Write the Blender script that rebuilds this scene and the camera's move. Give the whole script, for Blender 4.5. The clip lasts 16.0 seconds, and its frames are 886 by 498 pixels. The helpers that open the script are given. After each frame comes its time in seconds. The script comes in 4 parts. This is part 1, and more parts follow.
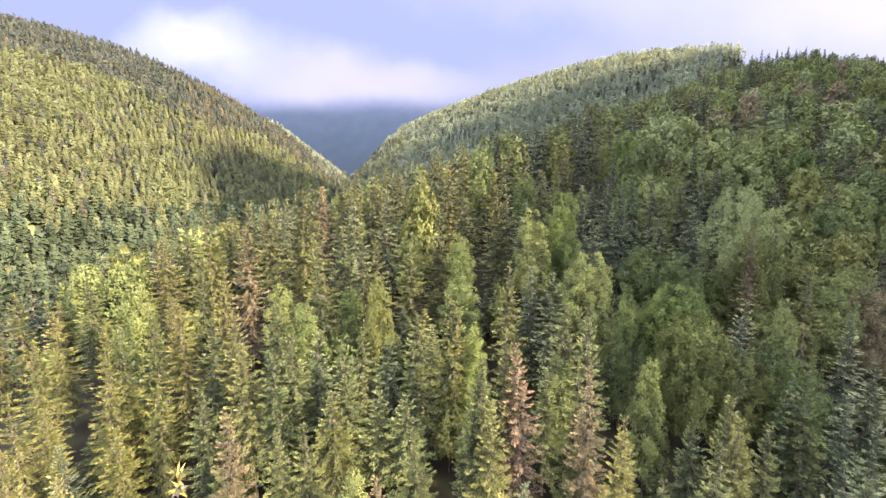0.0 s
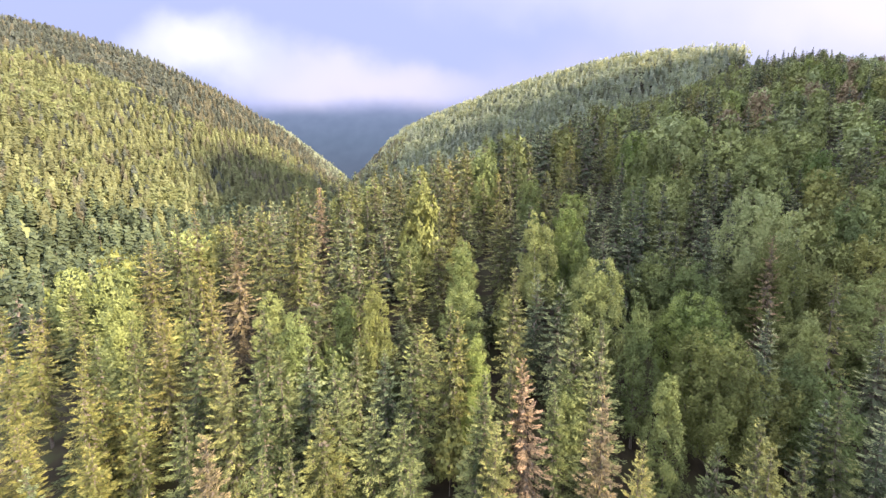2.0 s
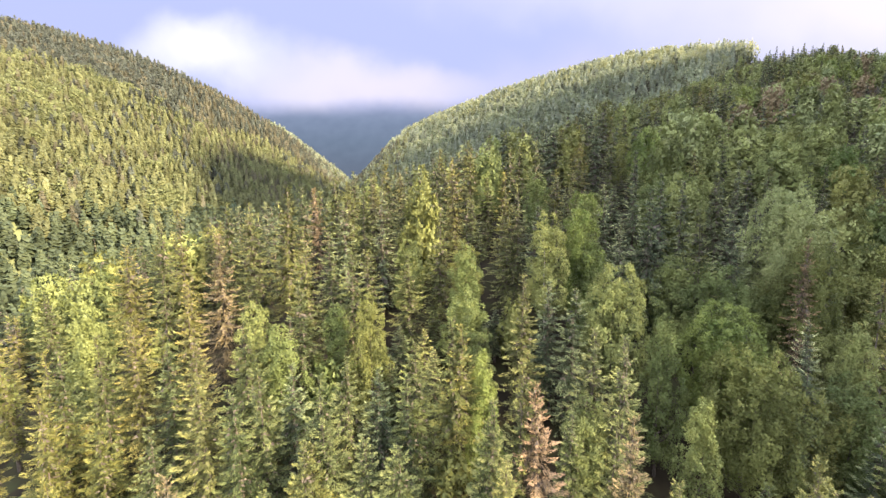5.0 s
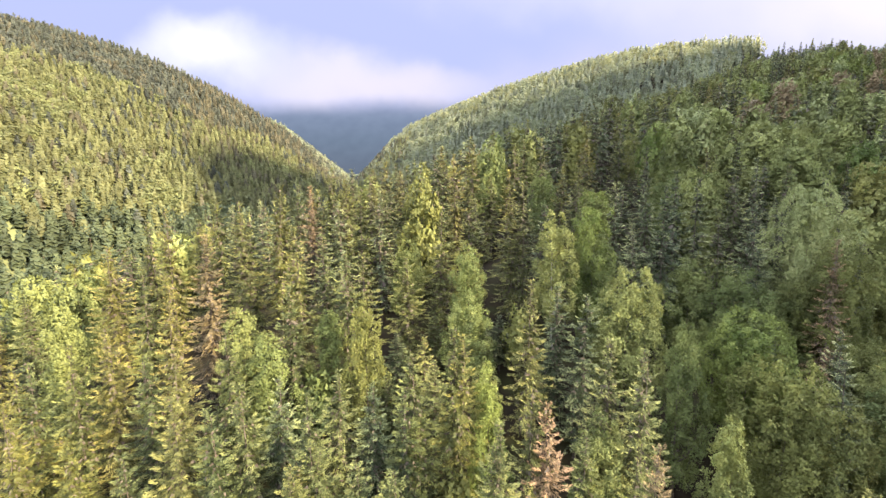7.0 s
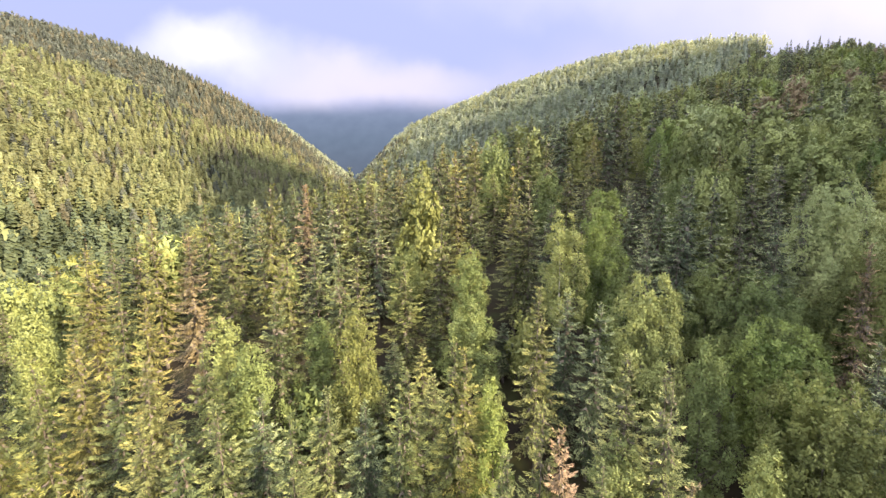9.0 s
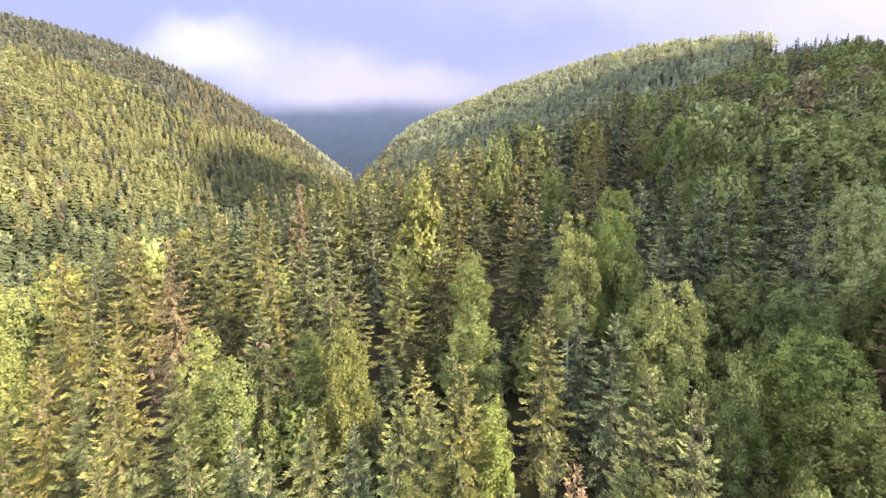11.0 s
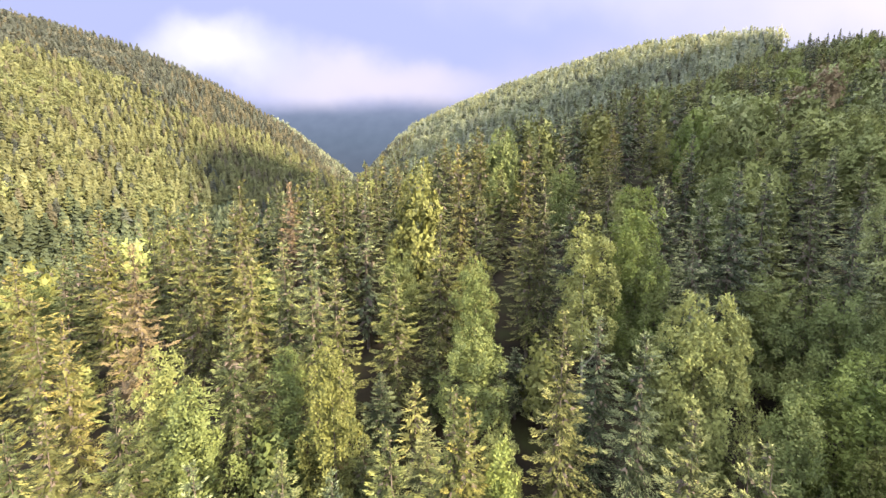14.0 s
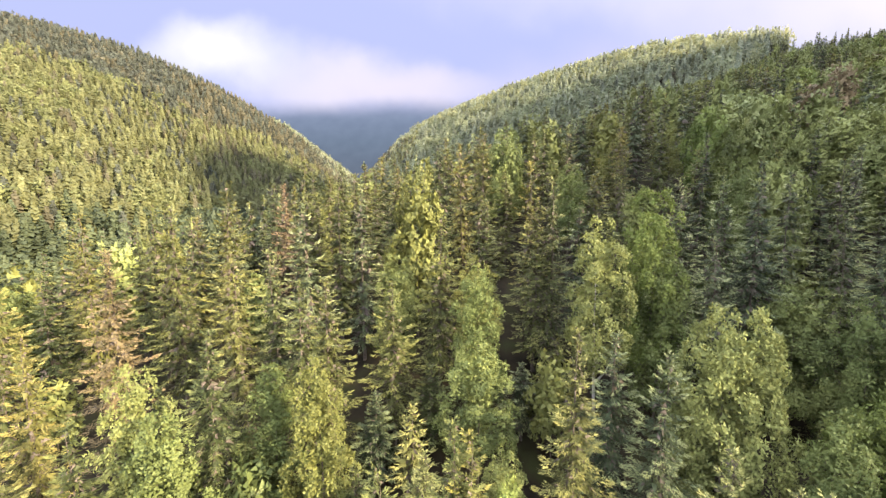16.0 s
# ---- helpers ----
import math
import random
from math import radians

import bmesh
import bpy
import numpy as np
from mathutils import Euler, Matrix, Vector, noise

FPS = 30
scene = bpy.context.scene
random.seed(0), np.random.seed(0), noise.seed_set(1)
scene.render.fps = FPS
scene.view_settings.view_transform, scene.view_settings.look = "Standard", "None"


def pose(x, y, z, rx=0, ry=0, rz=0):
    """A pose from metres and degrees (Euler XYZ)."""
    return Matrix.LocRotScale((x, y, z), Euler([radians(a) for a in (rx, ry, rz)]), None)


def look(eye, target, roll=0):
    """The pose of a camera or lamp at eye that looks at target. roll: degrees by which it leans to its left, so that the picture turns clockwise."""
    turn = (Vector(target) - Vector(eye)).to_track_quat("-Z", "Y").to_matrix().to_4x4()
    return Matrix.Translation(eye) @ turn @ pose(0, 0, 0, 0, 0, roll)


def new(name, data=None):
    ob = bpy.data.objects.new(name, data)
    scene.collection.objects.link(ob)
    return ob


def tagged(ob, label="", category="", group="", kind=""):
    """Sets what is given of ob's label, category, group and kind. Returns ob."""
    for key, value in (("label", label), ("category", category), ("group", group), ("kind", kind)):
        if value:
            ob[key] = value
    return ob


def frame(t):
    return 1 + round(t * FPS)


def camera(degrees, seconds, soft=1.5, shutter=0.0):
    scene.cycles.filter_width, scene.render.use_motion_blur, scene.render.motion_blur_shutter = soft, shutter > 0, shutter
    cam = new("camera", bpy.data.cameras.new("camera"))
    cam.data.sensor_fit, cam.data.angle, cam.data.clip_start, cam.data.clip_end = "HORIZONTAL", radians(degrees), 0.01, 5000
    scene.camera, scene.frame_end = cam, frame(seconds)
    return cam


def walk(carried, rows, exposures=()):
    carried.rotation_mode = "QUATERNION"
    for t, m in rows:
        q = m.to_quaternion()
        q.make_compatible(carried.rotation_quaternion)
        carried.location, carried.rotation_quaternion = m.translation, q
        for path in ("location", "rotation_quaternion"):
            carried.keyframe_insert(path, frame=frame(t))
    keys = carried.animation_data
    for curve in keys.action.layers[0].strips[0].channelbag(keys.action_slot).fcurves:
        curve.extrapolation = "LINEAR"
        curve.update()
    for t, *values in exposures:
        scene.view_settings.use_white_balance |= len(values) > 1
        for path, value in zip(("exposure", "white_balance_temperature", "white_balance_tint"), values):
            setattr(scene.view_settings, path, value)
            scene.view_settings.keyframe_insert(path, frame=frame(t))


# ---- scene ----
cam = camera(96.5, 16.0, soft=1.35)
METRES, EYE, TILT, LEAN, TURN = 24.0, 40.0, -8.0, 0.0, 0.0
ROWS = [
    (0.0, 0.0, 0.0, 0.0, -0.0, 0.0, 0.0),
    (0.5, 0.0017, 0.0317, 0.0051, 0.06, 0.18, -0.07),
    (1.0, 0.0024, 0.0575, 0.0092, 0.12, 0.27, -0.07),
    (1.5, 0.0048, 0.0926, 0.0147, 0.21, 0.21, -0.02),
    (2.0, 0.0064, 0.1222, 0.0181, 0.28, 0.26, -0.08),
    (2.5, 0.0065, 0.1537, 0.0204, 0.33, 0.31, -0.09),
    (3.0, 0.0082, 0.183, 0.0228, 0.41, 0.31, -0.01),
    (3.5, 0.009, 0.2121, 0.0249, 0.45, 0.37, -0.04),
    (4.0, 0.0103, 0.2426, 0.0283, 0.52, 0.4, -0.03),
    (6.5, 0.014, 0.3994, 0.0485, 0.91, 0.23, 0.14),
    (7.0, 0.0157, 0.43, 0.0525, 0.98, 0.18, 0.07),
    (7.5, 0.0166, 0.4629, 0.0578, 1.04, 0.22, -0.02),
    (8.0, 0.0177, 0.4932, 0.0624, 1.1, 0.24, 0.05),
    (8.5, 0.0191, 0.5271, 0.0655, 1.16, 0.18, 0.01),
    (9.0, 0.0188, 0.5583, 0.068, 1.19, 0.17, -0.03),
    (11.5, 0.03, 0.7181, 0.0886, 1.56, 0.25, 0.05),
    (12.0, 0.0327, 0.7477, 0.0922, 1.61, 0.2, 0.05),
    (12.5, 0.0339, 0.7793, 0.0946, 1.68, 0.15, -0.02),
    (13.0, 0.034, 0.813, 0.0986, 1.75, 0.18, -0.04),
    (13.5, 0.0351, 0.8486, 0.1033, 1.83, 0.18, -0.03),
    (14.0, 0.0346, 0.878, 0.1048, 1.89, 0.13, -0.1),
    (14.5, 0.0351, 0.9117, 0.1083, 1.99, 0.18, -0.04),
    (15.0, 0.0374, 0.9395, 0.1133, 2.05, 0.24, -0.04),
    (15.5, 0.0367, 0.9702, 0.1196, 2.17, 0.29, -0.12),
    (16.0, 0.0378, 0.9906, 0.1231, 2.22, 0.39, -0.1),
]
walk(cam, [(t, pose(0, 0, EYE, TILT, LEAN, TURN) @ pose(METRES * x, METRES * y, METRES * z, 90 + pitch, roll, yaw)) for t, x, y, z, yaw, pitch, roll in ROWS], exposures=[(0.0, 2.90, 6120, 17), (2.0, 2.90, 6170, 16), (4.0, 2.90, 6380, 14), (6.5, 2.90, 6510, 11), (9.0, 2.90, 6500, 13), (11.5, 2.88, 6440, 15), (13.5, 2.88, 6500, 14), (16.0, 2.88, 6580, 12)])

# ---- light ----
SUN_AZ, SUN_EL = radians(121.0), radians(24.0)   # clockwise from the way ahead
sun_way = Vector((math.sin(SUN_AZ) * math.cos(SUN_EL), math.cos(SUN_AZ) * math.cos(SUN_EL), math.sin(SUN_EL)))
sun_data = bpy.data.lights.new("sun", "SUN")
sun_data.energy, sun_data.angle, sun_data.color = 5.0, radians(2.5), (1.0, 0.84, 0.58)
sun = new("sun", sun_data)
sun.matrix_world = look(sun_way * 900, (0, 0, 0))

world = bpy.data.worlds.new("sky")
scene.world = world
world.use_nodes = True
wn, wl = world.node_tree.nodes, world.node_tree.links
wn.clear()
w_out, w_bg = wn.new("ShaderNodeOutputWorld"), wn.new("ShaderNodeBackground")
w_sky, w_mix, w_noise = wn.new("ShaderNodeTexSky"), wn.new("ShaderNodeMix"), wn.new("ShaderNodeTexNoise")
w_map, w_ramp = wn.new("ShaderNodeTexCoord"), wn.new("ShaderNodeMapRange")
w_sky.sky_type, w_sky.sun_disc = "NISHITA", False
w_sky.sun_elevation, w_sky.sun_rotation = SUN_EL, SUN_AZ
w_mix.data_type = "RGBA"
w_noise.inputs["Scale"].default_value, w_noise.inputs["Detail"].default_value = 2.2, 5.0
w_ramp.inputs["From Min"].default_value, w_ramp.inputs["From Max"].default_value = 0.35, 0.62
wl.new(w_map.outputs["Generated"], w_noise.inputs["Vector"])
wl.new(w_noise.outputs["Fac"], w_ramp.inputs["Value"])
wl.new(w_ramp.outputs["Result"], w_mix.inputs["Factor"])
wl.new(w_sky.outputs["Color"], w_mix.inputs["A"])
w_mix.inputs["B"].default_value = (7.9, 8.1, 9.2, 1)
wl.new(w_mix.outputs["Result"], w_bg.inputs["Color"])
w_sep, w_high = wn.new("ShaderNodeSeparateXYZ"), wn.new("ShaderNodeMapRange")   # brighter overhead, as thin cloud is
w_high.inputs["To Min"].default_value, w_high.inputs["To Max"].default_value = 0.082, 0.170
wl.new(w_map.outputs["Generated"], w_sep.inputs["Vector"])
wl.new(w_sep.outputs["Z"], w_high.inputs["Value"])
wl.new(w_high.outputs["Result"], w_bg.inputs["Strength"])
wl.new(w_bg.outputs["Background"], w_out.inputs["Surface"])


# ---- materials ----
def nodes_of(name):
    m = bpy.data.materials.new(name)
    m.use_nodes = True
    m.node_tree.nodes.clear()
    return m, m.node_tree.nodes, m.node_tree.links


def foliage(name, dark, light, through_light=0.3, gloss=0.55, patch=0.25):
    """Leaves or needles: two tones mixed clump by clump and tree by tree, with some light passing through."""
    m, n, l = nodes_of(name)
    out, mix = n.new("ShaderNodeOutputMaterial"), n.new("ShaderNodeMixShader")
    bsdf, trans = n.new("ShaderNodeBsdfPrincipled"), n.new("ShaderNodeBsdfTranslucent")
    geo, info, coord = n.new("ShaderNodeNewGeometry"), n.new("ShaderNodeObjectInfo"), n.new("ShaderNodeTexCoord")
    big = n.new("ShaderNodeTexNoise")
    big.inputs["Scale"].default_value, big.inputs["Detail"].default_value = patch, 3.0
    l.new(geo.outputs["Position"], big.inputs["Vector"])
    tone = n.new("ShaderNodeMix")
    tone.data_type = "RGBA"
    tone.inputs["A"].default_value, tone.inputs["B"].default_value = (*dark, 1), (*light, 1)
    add = n.new("ShaderNodeMath")
    add.operation = "MULTIPLY_ADD"
    add.inputs[1].default_value = 0.13
    l.new(geo.outputs["Random Per Island"], add.inputs[0])
    rng = n.new("ShaderNodeMapRange")
    rng.inputs["From Min"].default_value, rng.inputs["From Max"].default_value = 0.3, 0.7
    rng.inputs["To Min"].default_value, rng.inputs["To Max"].default_value = 0.05, 0.8
    l.new(big.outputs["Fac"], rng.inputs["Value"])
    l.new(rng.outputs["Result"], add.inputs[2])
    l.new(add.outputs["Value"], tone.inputs["Factor"])
    hsv = n.new("ShaderNodeHueSaturation")
    hsv.inputs["Saturation"].default_value = 1.0
    hue, val = n.new("ShaderNodeMapRange"), n.new("ShaderNodeMapRange")
    hue.inputs["To Min"].default_value, hue.inputs["To Max"].default_value = 0.504, 0.470
    val.inputs["To Min"].default_value, val.inputs["To Max"].default_value = 0.72, 1.22
    l.new(info.outputs["Random"], hue.inputs["Value"])
    l.new(info.outputs["Random"], val.inputs["Value"])
    l.new(hue.outputs["Result"], hsv.inputs["Hue"])
    own, vary = n.new("ShaderNodeAttribute"), n.new("ShaderNodeMath")   # each tree of a wood a little lighter or darker
    own.attribute_name, vary.operation = "tree_tone", "MULTIPLY_ADD"
    vary.inputs[1].default_value = 0.42
    l.new(own.outputs["Fac"], vary.inputs[0])
    l.new(val.outputs["Result"], vary.inputs[2])
    l.new(vary.outputs["Value"], hsv.inputs["Value"])
    l.new(tone.outputs["Result"], hsv.inputs["Color"])
    l.new(hsv.outputs["Color"], bsdf.inputs["Base Color"])
    l.new(hsv.outputs["Color"], trans.inputs["Color"])
    bsdf.inputs["Roughness"].default_value = gloss
    bsdf.inputs["Specular IOR Level"].default_value = 0.1
    mix.inputs["Fac"].default_value = through_light
    l.new(bsdf.outputs["BSDF"], mix.inputs[1])
    l.new(trans.outputs["BSDF"], mix.inputs[2])
    l.new(mix.outputs["Shader"], out.inputs["Surface"])
    return m


def surface(name, tones, scale, rough=0.9, bump=0.3):
    """A rough matt surface with three tones at two scales, and fine relief."""
    m, n, l = nodes_of(name)
    out, bsdf = n.new("ShaderNodeOutputMaterial"), n.new("ShaderNodeBsdfPrincipled")
    geo, a, b = n.new("ShaderNodeNewGeometry"), n.new("ShaderNodeTexNoise"), n.new("ShaderNodeTexNoise")
    ramp, relief = n.new("ShaderNodeValToRGB"), n.new("ShaderNodeBump")
    a.inputs["Scale"].default_value, a.inputs["Detail"].default_value = scale, 6.0
    b.inputs["Scale"].default_value, b.inputs["Detail"].default_value = scale * 9, 4.0
    l.new(geo.outputs["Position"], a.inputs["Vector"])
    l.new(geo.outputs["Position"], b.inputs["Vector"])
    ramp.color_ramp.elements[0].position, ramp.color_ramp.elements[1].position = 0.32, 0.7
    ramp.color_ramp.elements[0].color, ramp.color_ramp.elements[1].color = (*tones[0], 1), (*tones[2], 1)
    ramp.color_ramp.elements.new(0.5).color = (*tones[1], 1)
    l.new(a.outputs["Fac"], ramp.inputs["Fac"])
    l.new(ramp.outputs["Color"], bsdf.inputs["Base Color"])
    l.new(b.outputs["Fac"], relief.inputs["Height"])
    relief.inputs["Strength"].default_value = bump
    l.new(relief.outputs["Normal"], bsdf.inputs["Normal"])
    bsdf.inputs["Roughness"].default_value, bsdf.inputs["Specular IOR Level"].default_value = rough, 0.1
    l.new(bsdf.outputs["BSDF"], out.inputs["Surface"])
    return m


def needle_pair(name, dark, light, tip, through_light=0.1):
    """Old needles inside the crown, darkened for the shade there, and the lighter young growth at the ends of the
    branches, paled for the light on it.
    """
    return foliage(name, dark, light, through_light), foliage(name + "_tips", light, tip, through_light + 0.1)


NEEDLES = {
    "green": needle_pair("needles_green", (0.017, 0.024, 0.010), (0.060, 0.073, 0.027), (0.188, 0.206, 0.076)),
    # tips paled further, as skylight on the boughs of firs in shade
    "blue": needle_pair("needles_blue_green", (0.018, 0.027, 0.014), (0.068, 0.084, 0.041), (0.245, 0.272, 0.126)),
    "olive": needle_pair("needles_olive", (0.022, 0.028, 0.010), (0.070, 0.079, 0.026), (0.188, 0.196, 0.062)),
    # golden tint: warm sunlight put into the needle colour
    "gold": needle_pair("needles_sunlit_gold", (0.030, 0.034, 0.010), (0.096, 0.099, 0.028), (0.222, 0.206, 0.054)),
    "rust": needle_pair("needles_rusty", (0.050, 0.042, 0.022), (0.135, 0.106, 0.054), (0.285, 0.214, 0.108)),
}
LEAVES = {
    "green": foliage("leaves_green", (0.046, 0.062, 0.022), (0.132, 0.158, 0.050), 0.25),
    "bright": foliage("leaves_bright_green", (0.042, 0.066, 0.016), (0.118, 0.150, 0.039), 0.25),
    "olive": foliage("leaves_olive", (0.043, 0.052, 0.017), (0.122, 0.136, 0.038), 0.25),
    "grey": foliage("leaves_grey_green", (0.064, 0.088, 0.037), (0.175, 0.205, 0.080), 0.25),
    "rust": foliage("leaves_rusty", (0.066, 0.056, 0.030), (0.165, 0.136, 0.068), 0.25),
}
# Raised, low-contrast tones put the far hill's haze into the foliage colour.
HAZED_HILL_WOOD = [
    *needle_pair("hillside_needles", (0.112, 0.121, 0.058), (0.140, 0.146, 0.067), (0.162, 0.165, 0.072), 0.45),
    # greyed needles, mainly for the shade along the hill's crest
    *needle_pair("hillside_needles_shaded_grey", (0.066, 0.074, 0.057), (0.076, 0.083, 0.063), (0.086, 0.092, 0.067), 0.45),
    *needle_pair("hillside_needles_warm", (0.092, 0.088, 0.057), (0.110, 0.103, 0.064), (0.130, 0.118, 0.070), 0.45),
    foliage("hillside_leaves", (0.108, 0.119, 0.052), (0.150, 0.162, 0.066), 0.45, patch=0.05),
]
# Dark tones put the shade at the foot of the hill into the needles.
SHADED_FOOT_WOOD = needle_pair("foot_shade_needles", (0.040, 0.052, 0.030), (0.062, 0.078, 0.042), (0.095, 0.112, 0.056), 0.35)
# Haze is put into these tones, and sunlight into the paler leaf tone.
HAZED_BACK_WOOD = [
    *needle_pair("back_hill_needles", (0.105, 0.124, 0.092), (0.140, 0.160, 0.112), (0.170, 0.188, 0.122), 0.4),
    foliage("back_hill_leaves_sunlit", (0.125, 0.140, 0.076), (0.180, 0.194, 0.096), 0.45, patch=0.05),
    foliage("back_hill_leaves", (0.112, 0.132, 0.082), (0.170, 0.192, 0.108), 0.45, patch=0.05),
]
BARK = surface("bark_grey_brown", ((0.030, 0.024, 0.019), (0.058, 0.047, 0.038), (0.10, 0.083, 0.068)), 3.0, 0.9, 0.6)
PALE_BARK = surface("bark_pale", ((0.10, 0.09, 0.08), (0.20, 0.185, 0.165), (0.30, 0.28, 0.25)), 2.0, 0.8, 0.4)
FLOOR = surface("forest_floor", ((0.010, 0.008, 0.005), (0.018, 0.014, 0.008), (0.022, 0.024, 0.009)), 0.35, 0.95, 0.6)


def add_hazed_undergrowth(m):
    """Grass and shrub green for the floor across the valley, lightened to put haze into the gaps between the trees."""
    n, l = m.node_tree.nodes, m.node_tree.links
    bsdf = next(x for x in n if x.type == "BSDF_PRINCIPLED")
    litter = bsdf.inputs["Base Color"].links[0].from_socket
    geo, along, far, mix = n.new("ShaderNodeNewGeometry"), n.new("ShaderNodeVectorMath"), n.new("ShaderNodeMapRange"), n.new("ShaderNodeMix")
    along.operation, along.inputs[1].default_value = "DOT_PRODUCT", (0.62, -0.78, 0)
    far.inputs["From Min"].default_value, far.inputs["From Max"].default_value = -160, -200
    mix.data_type = "RGBA"
    mix.inputs["B"].default_value = (0.088, 0.097, 0.044, 1)
    l.new(geo.outputs["Position"], along.inputs[0])
    l.new(along.outputs["Value"], far.inputs["Value"])
    l.new(far.outputs["Result"], mix.inputs["Factor"])
    l.new(litter, mix.inputs["A"])
    l.new(mix.outputs["Result"], bsdf.inputs["Base Color"])


add_hazed_undergrowth(FLOOR)


# ---- the land ----
def ease_max(a, b, k):
    """The higher of two heights, with a rounded valley between them."""
    h = np.clip(0.5 + 0.5 * (a - b) / k, 0, 1)
    return b + (a - b) * h + k * h * (1 - h)


def slope_drop(d, curve, reach, steep):
    return np.where(d < reach, curve * d * d, curve * reach * reach + steep * (d - reach))


# skyline of an unseen hill added at the viewer's back to cast shade, from its near end to its far end
SHADE_HILL_AT = (-40, -10, 20, 35, 47, 60, 72, 84, 104, 118, 132, 170, 215, 255, 300, 335, 365, 420, 600, 800)
SHADE_HILL_TOP = (-77, -40, 70, 116, 138, 152, 158, 163, 170, 236, 286, 306, 290, 282, 292, 274, 250, 240, 100, -77)


def tops(x, y):
    """Height of the canopy: a near spur, a hill across the valley, a hill behind the spur, and an unseen one added
    behind the viewer's right for its shadow.
    """
    x, y = np.asarray(x, float), np.asarray(y, float)
    # near spur, rising to the right
    a, d = (x + 11) * 0.78 + (y - 97) * 0.62, (x + 11) * 0.62 - (y - 97) * 0.78
    crest = 46 + 0.285 * np.clip(a, -150, 330) - 0.006 * np.clip(-40 - a, 0, 40) ** 2 - 0.0001 * np.clip(a - 165, 0, 165) ** 2 + 4.5 * np.exp(-((a - 225) / 65) ** 2)
    spur = crest - np.where(d > 0, slope_drop(np.abs(d), 0.0039, 82, 0.62), slope_drop(np.abs(d), 0.008, 40, 0.62))
    spur = spur - 7 * np.exp(-((x + 35) ** 2 + (y - 32) ** 2) / 160)
    spur = spur - 0.25 * np.clip(np.abs(a - 100) - 260, 0, None)
    # hill across the valley
    a, d = (x + 233) * 0.91 + (y - 393) * 0.41, (x + 233) * 0.41 - (y - 393) * 0.91
    ac = np.clip(a, -140, 400)
    across = 149 - 0.45 * ac - 0.0016 * ac * ac - slope_drop(np.sqrt(d * d + 900) - 30, 0.0, 0, 0.54)
    across = across - 0.2 * np.clip(-a - 420, 0, None)
    # hill behind the spur
    a, d = (x - 83) * 0.86 - (y - 419) * 0.51, -(x - 83) * 0.51 - (y - 419) * 0.86
    behind = 165 - 0.0005 * (np.clip(a, -420, 300) - 150) ** 2 - (np.sqrt(d * d + 600) - 24.5) * 0.8
    behind = behind - 0.11 * np.clip(a - 90, 0, None) - 0.8 * np.clip(-140 - a, 0, 90) - 0.006 * np.clip(a - 190, 0, 130) ** 2 - 0.5 * np.clip(a - 300, 0, None)
    # unseen shade-casting hill at the viewer's back, to the right
    q, t = -x * math.cos(SUN_AZ) + y * math.sin(SUN_AZ), x * math.sin(SUN_AZ) + y * math.cos(SUN_AZ)
    ridge = np.interp(q, SHADE_HILL_AT, SHADE_HILL_TOP)
    back = -60 + (ridge + 77) * np.exp(-((t - 245) / 95) ** 2)
    low = -22 + 6 * np.sin(x / 160) * np.cos(y / 190)
    z = ease_max(ease_max(spur, across, 10), behind, 14)
    return ease_max(ease_max(z, back, 18), low, 12)


CANOPY = 17.0


def stand_height(x, y):
    """Height of the trees: tall on the near spur, lower on the hills beyond it."""
    s = np.clip((-20 - ((np.asarray(x) + 11) * 0.62 - (np.asarray(y) - 97) * 0.78)) / 45, 0, 1)
    return CANOPY - 8.5 * s * s * (3 - 2 * s)


def ground_z(x, y):
    return tops(x, y) - stand_height(x, y)


def axis_steps(lo, fine_lo, fine_hi, hi, fine):
    left = fine_lo - np.geomspace(fine * 2, fine_lo - lo, 26)[::-1]
    right = fine_hi + np.geomspace(fine * 2, hi - fine_hi, 26)
    return np.concatenate([left, np.arange(fine_lo, fine_hi + 1e-6, fine), right])


def quad_mesh(name, pieces, material, index=None, materials=None):
    """One mesh out of loose three- or four-cornered pieces, an array of n x corners x 3."""
    pieces = np.asarray(pieces, np.float32)
    n, c = pieces.shape[:2]
    me = bpy.data.meshes.new(name)
    me.vertices.add(n * c)
    me.vertices.foreach_set("co", pieces.reshape(-1))
    me.loops.add(n * c)
    me.loops.foreach_set("vertex_index", np.arange(n * c, dtype=np.int32))
    me.polygons.add(n)
    me.polygons.foreach_set("loop_start", np.arange(0, n * c, c, dtype=np.int32))
    for m in materials or [material]:
        me.materials.append(m)
    if index is not None:
        me.polygons.foreach_set("material_index", np.asarray(index, np.int32))
    me.update(calc_edges=True)
    return me


xs, ys = axis_steps(-4200, -420, 460, 4200, 6.0), axis_steps(-4200, -120, 640, 4200, 6.0)
gx, gy = np.meshgrid(xs, ys)
gz = ground_z(gx, gy) + 0.5 * np.sin(gx * 0.37 + 1.3 * np.sin(gy * 0.21)) * np.cos(gy * 0.33)
nx, ny = len(xs), len(ys)
idx = np.arange(nx * ny).reshape(ny, nx)
faces = np.stack([idx[:-1, :-1], idx[:-1, 1:], idx[1:, 1:], idx[1:, :-1]], -1).reshape(-1, 4)
ground_mesh = bpy.data.meshes.new("ground")
ground_mesh.from_pydata(np.stack([gx, gy, gz], -1).reshape(-1, 3).tolist(), [], faces.tolist())
ground_mesh.materials.append(FLOOR)
ground_mesh.polygons.foreach_set("use_smooth", [True] * len(faces))
ground = tagged(new("ground", ground_mesh), "steep forest floor of brown litter and moss", "ground", kind="structure")


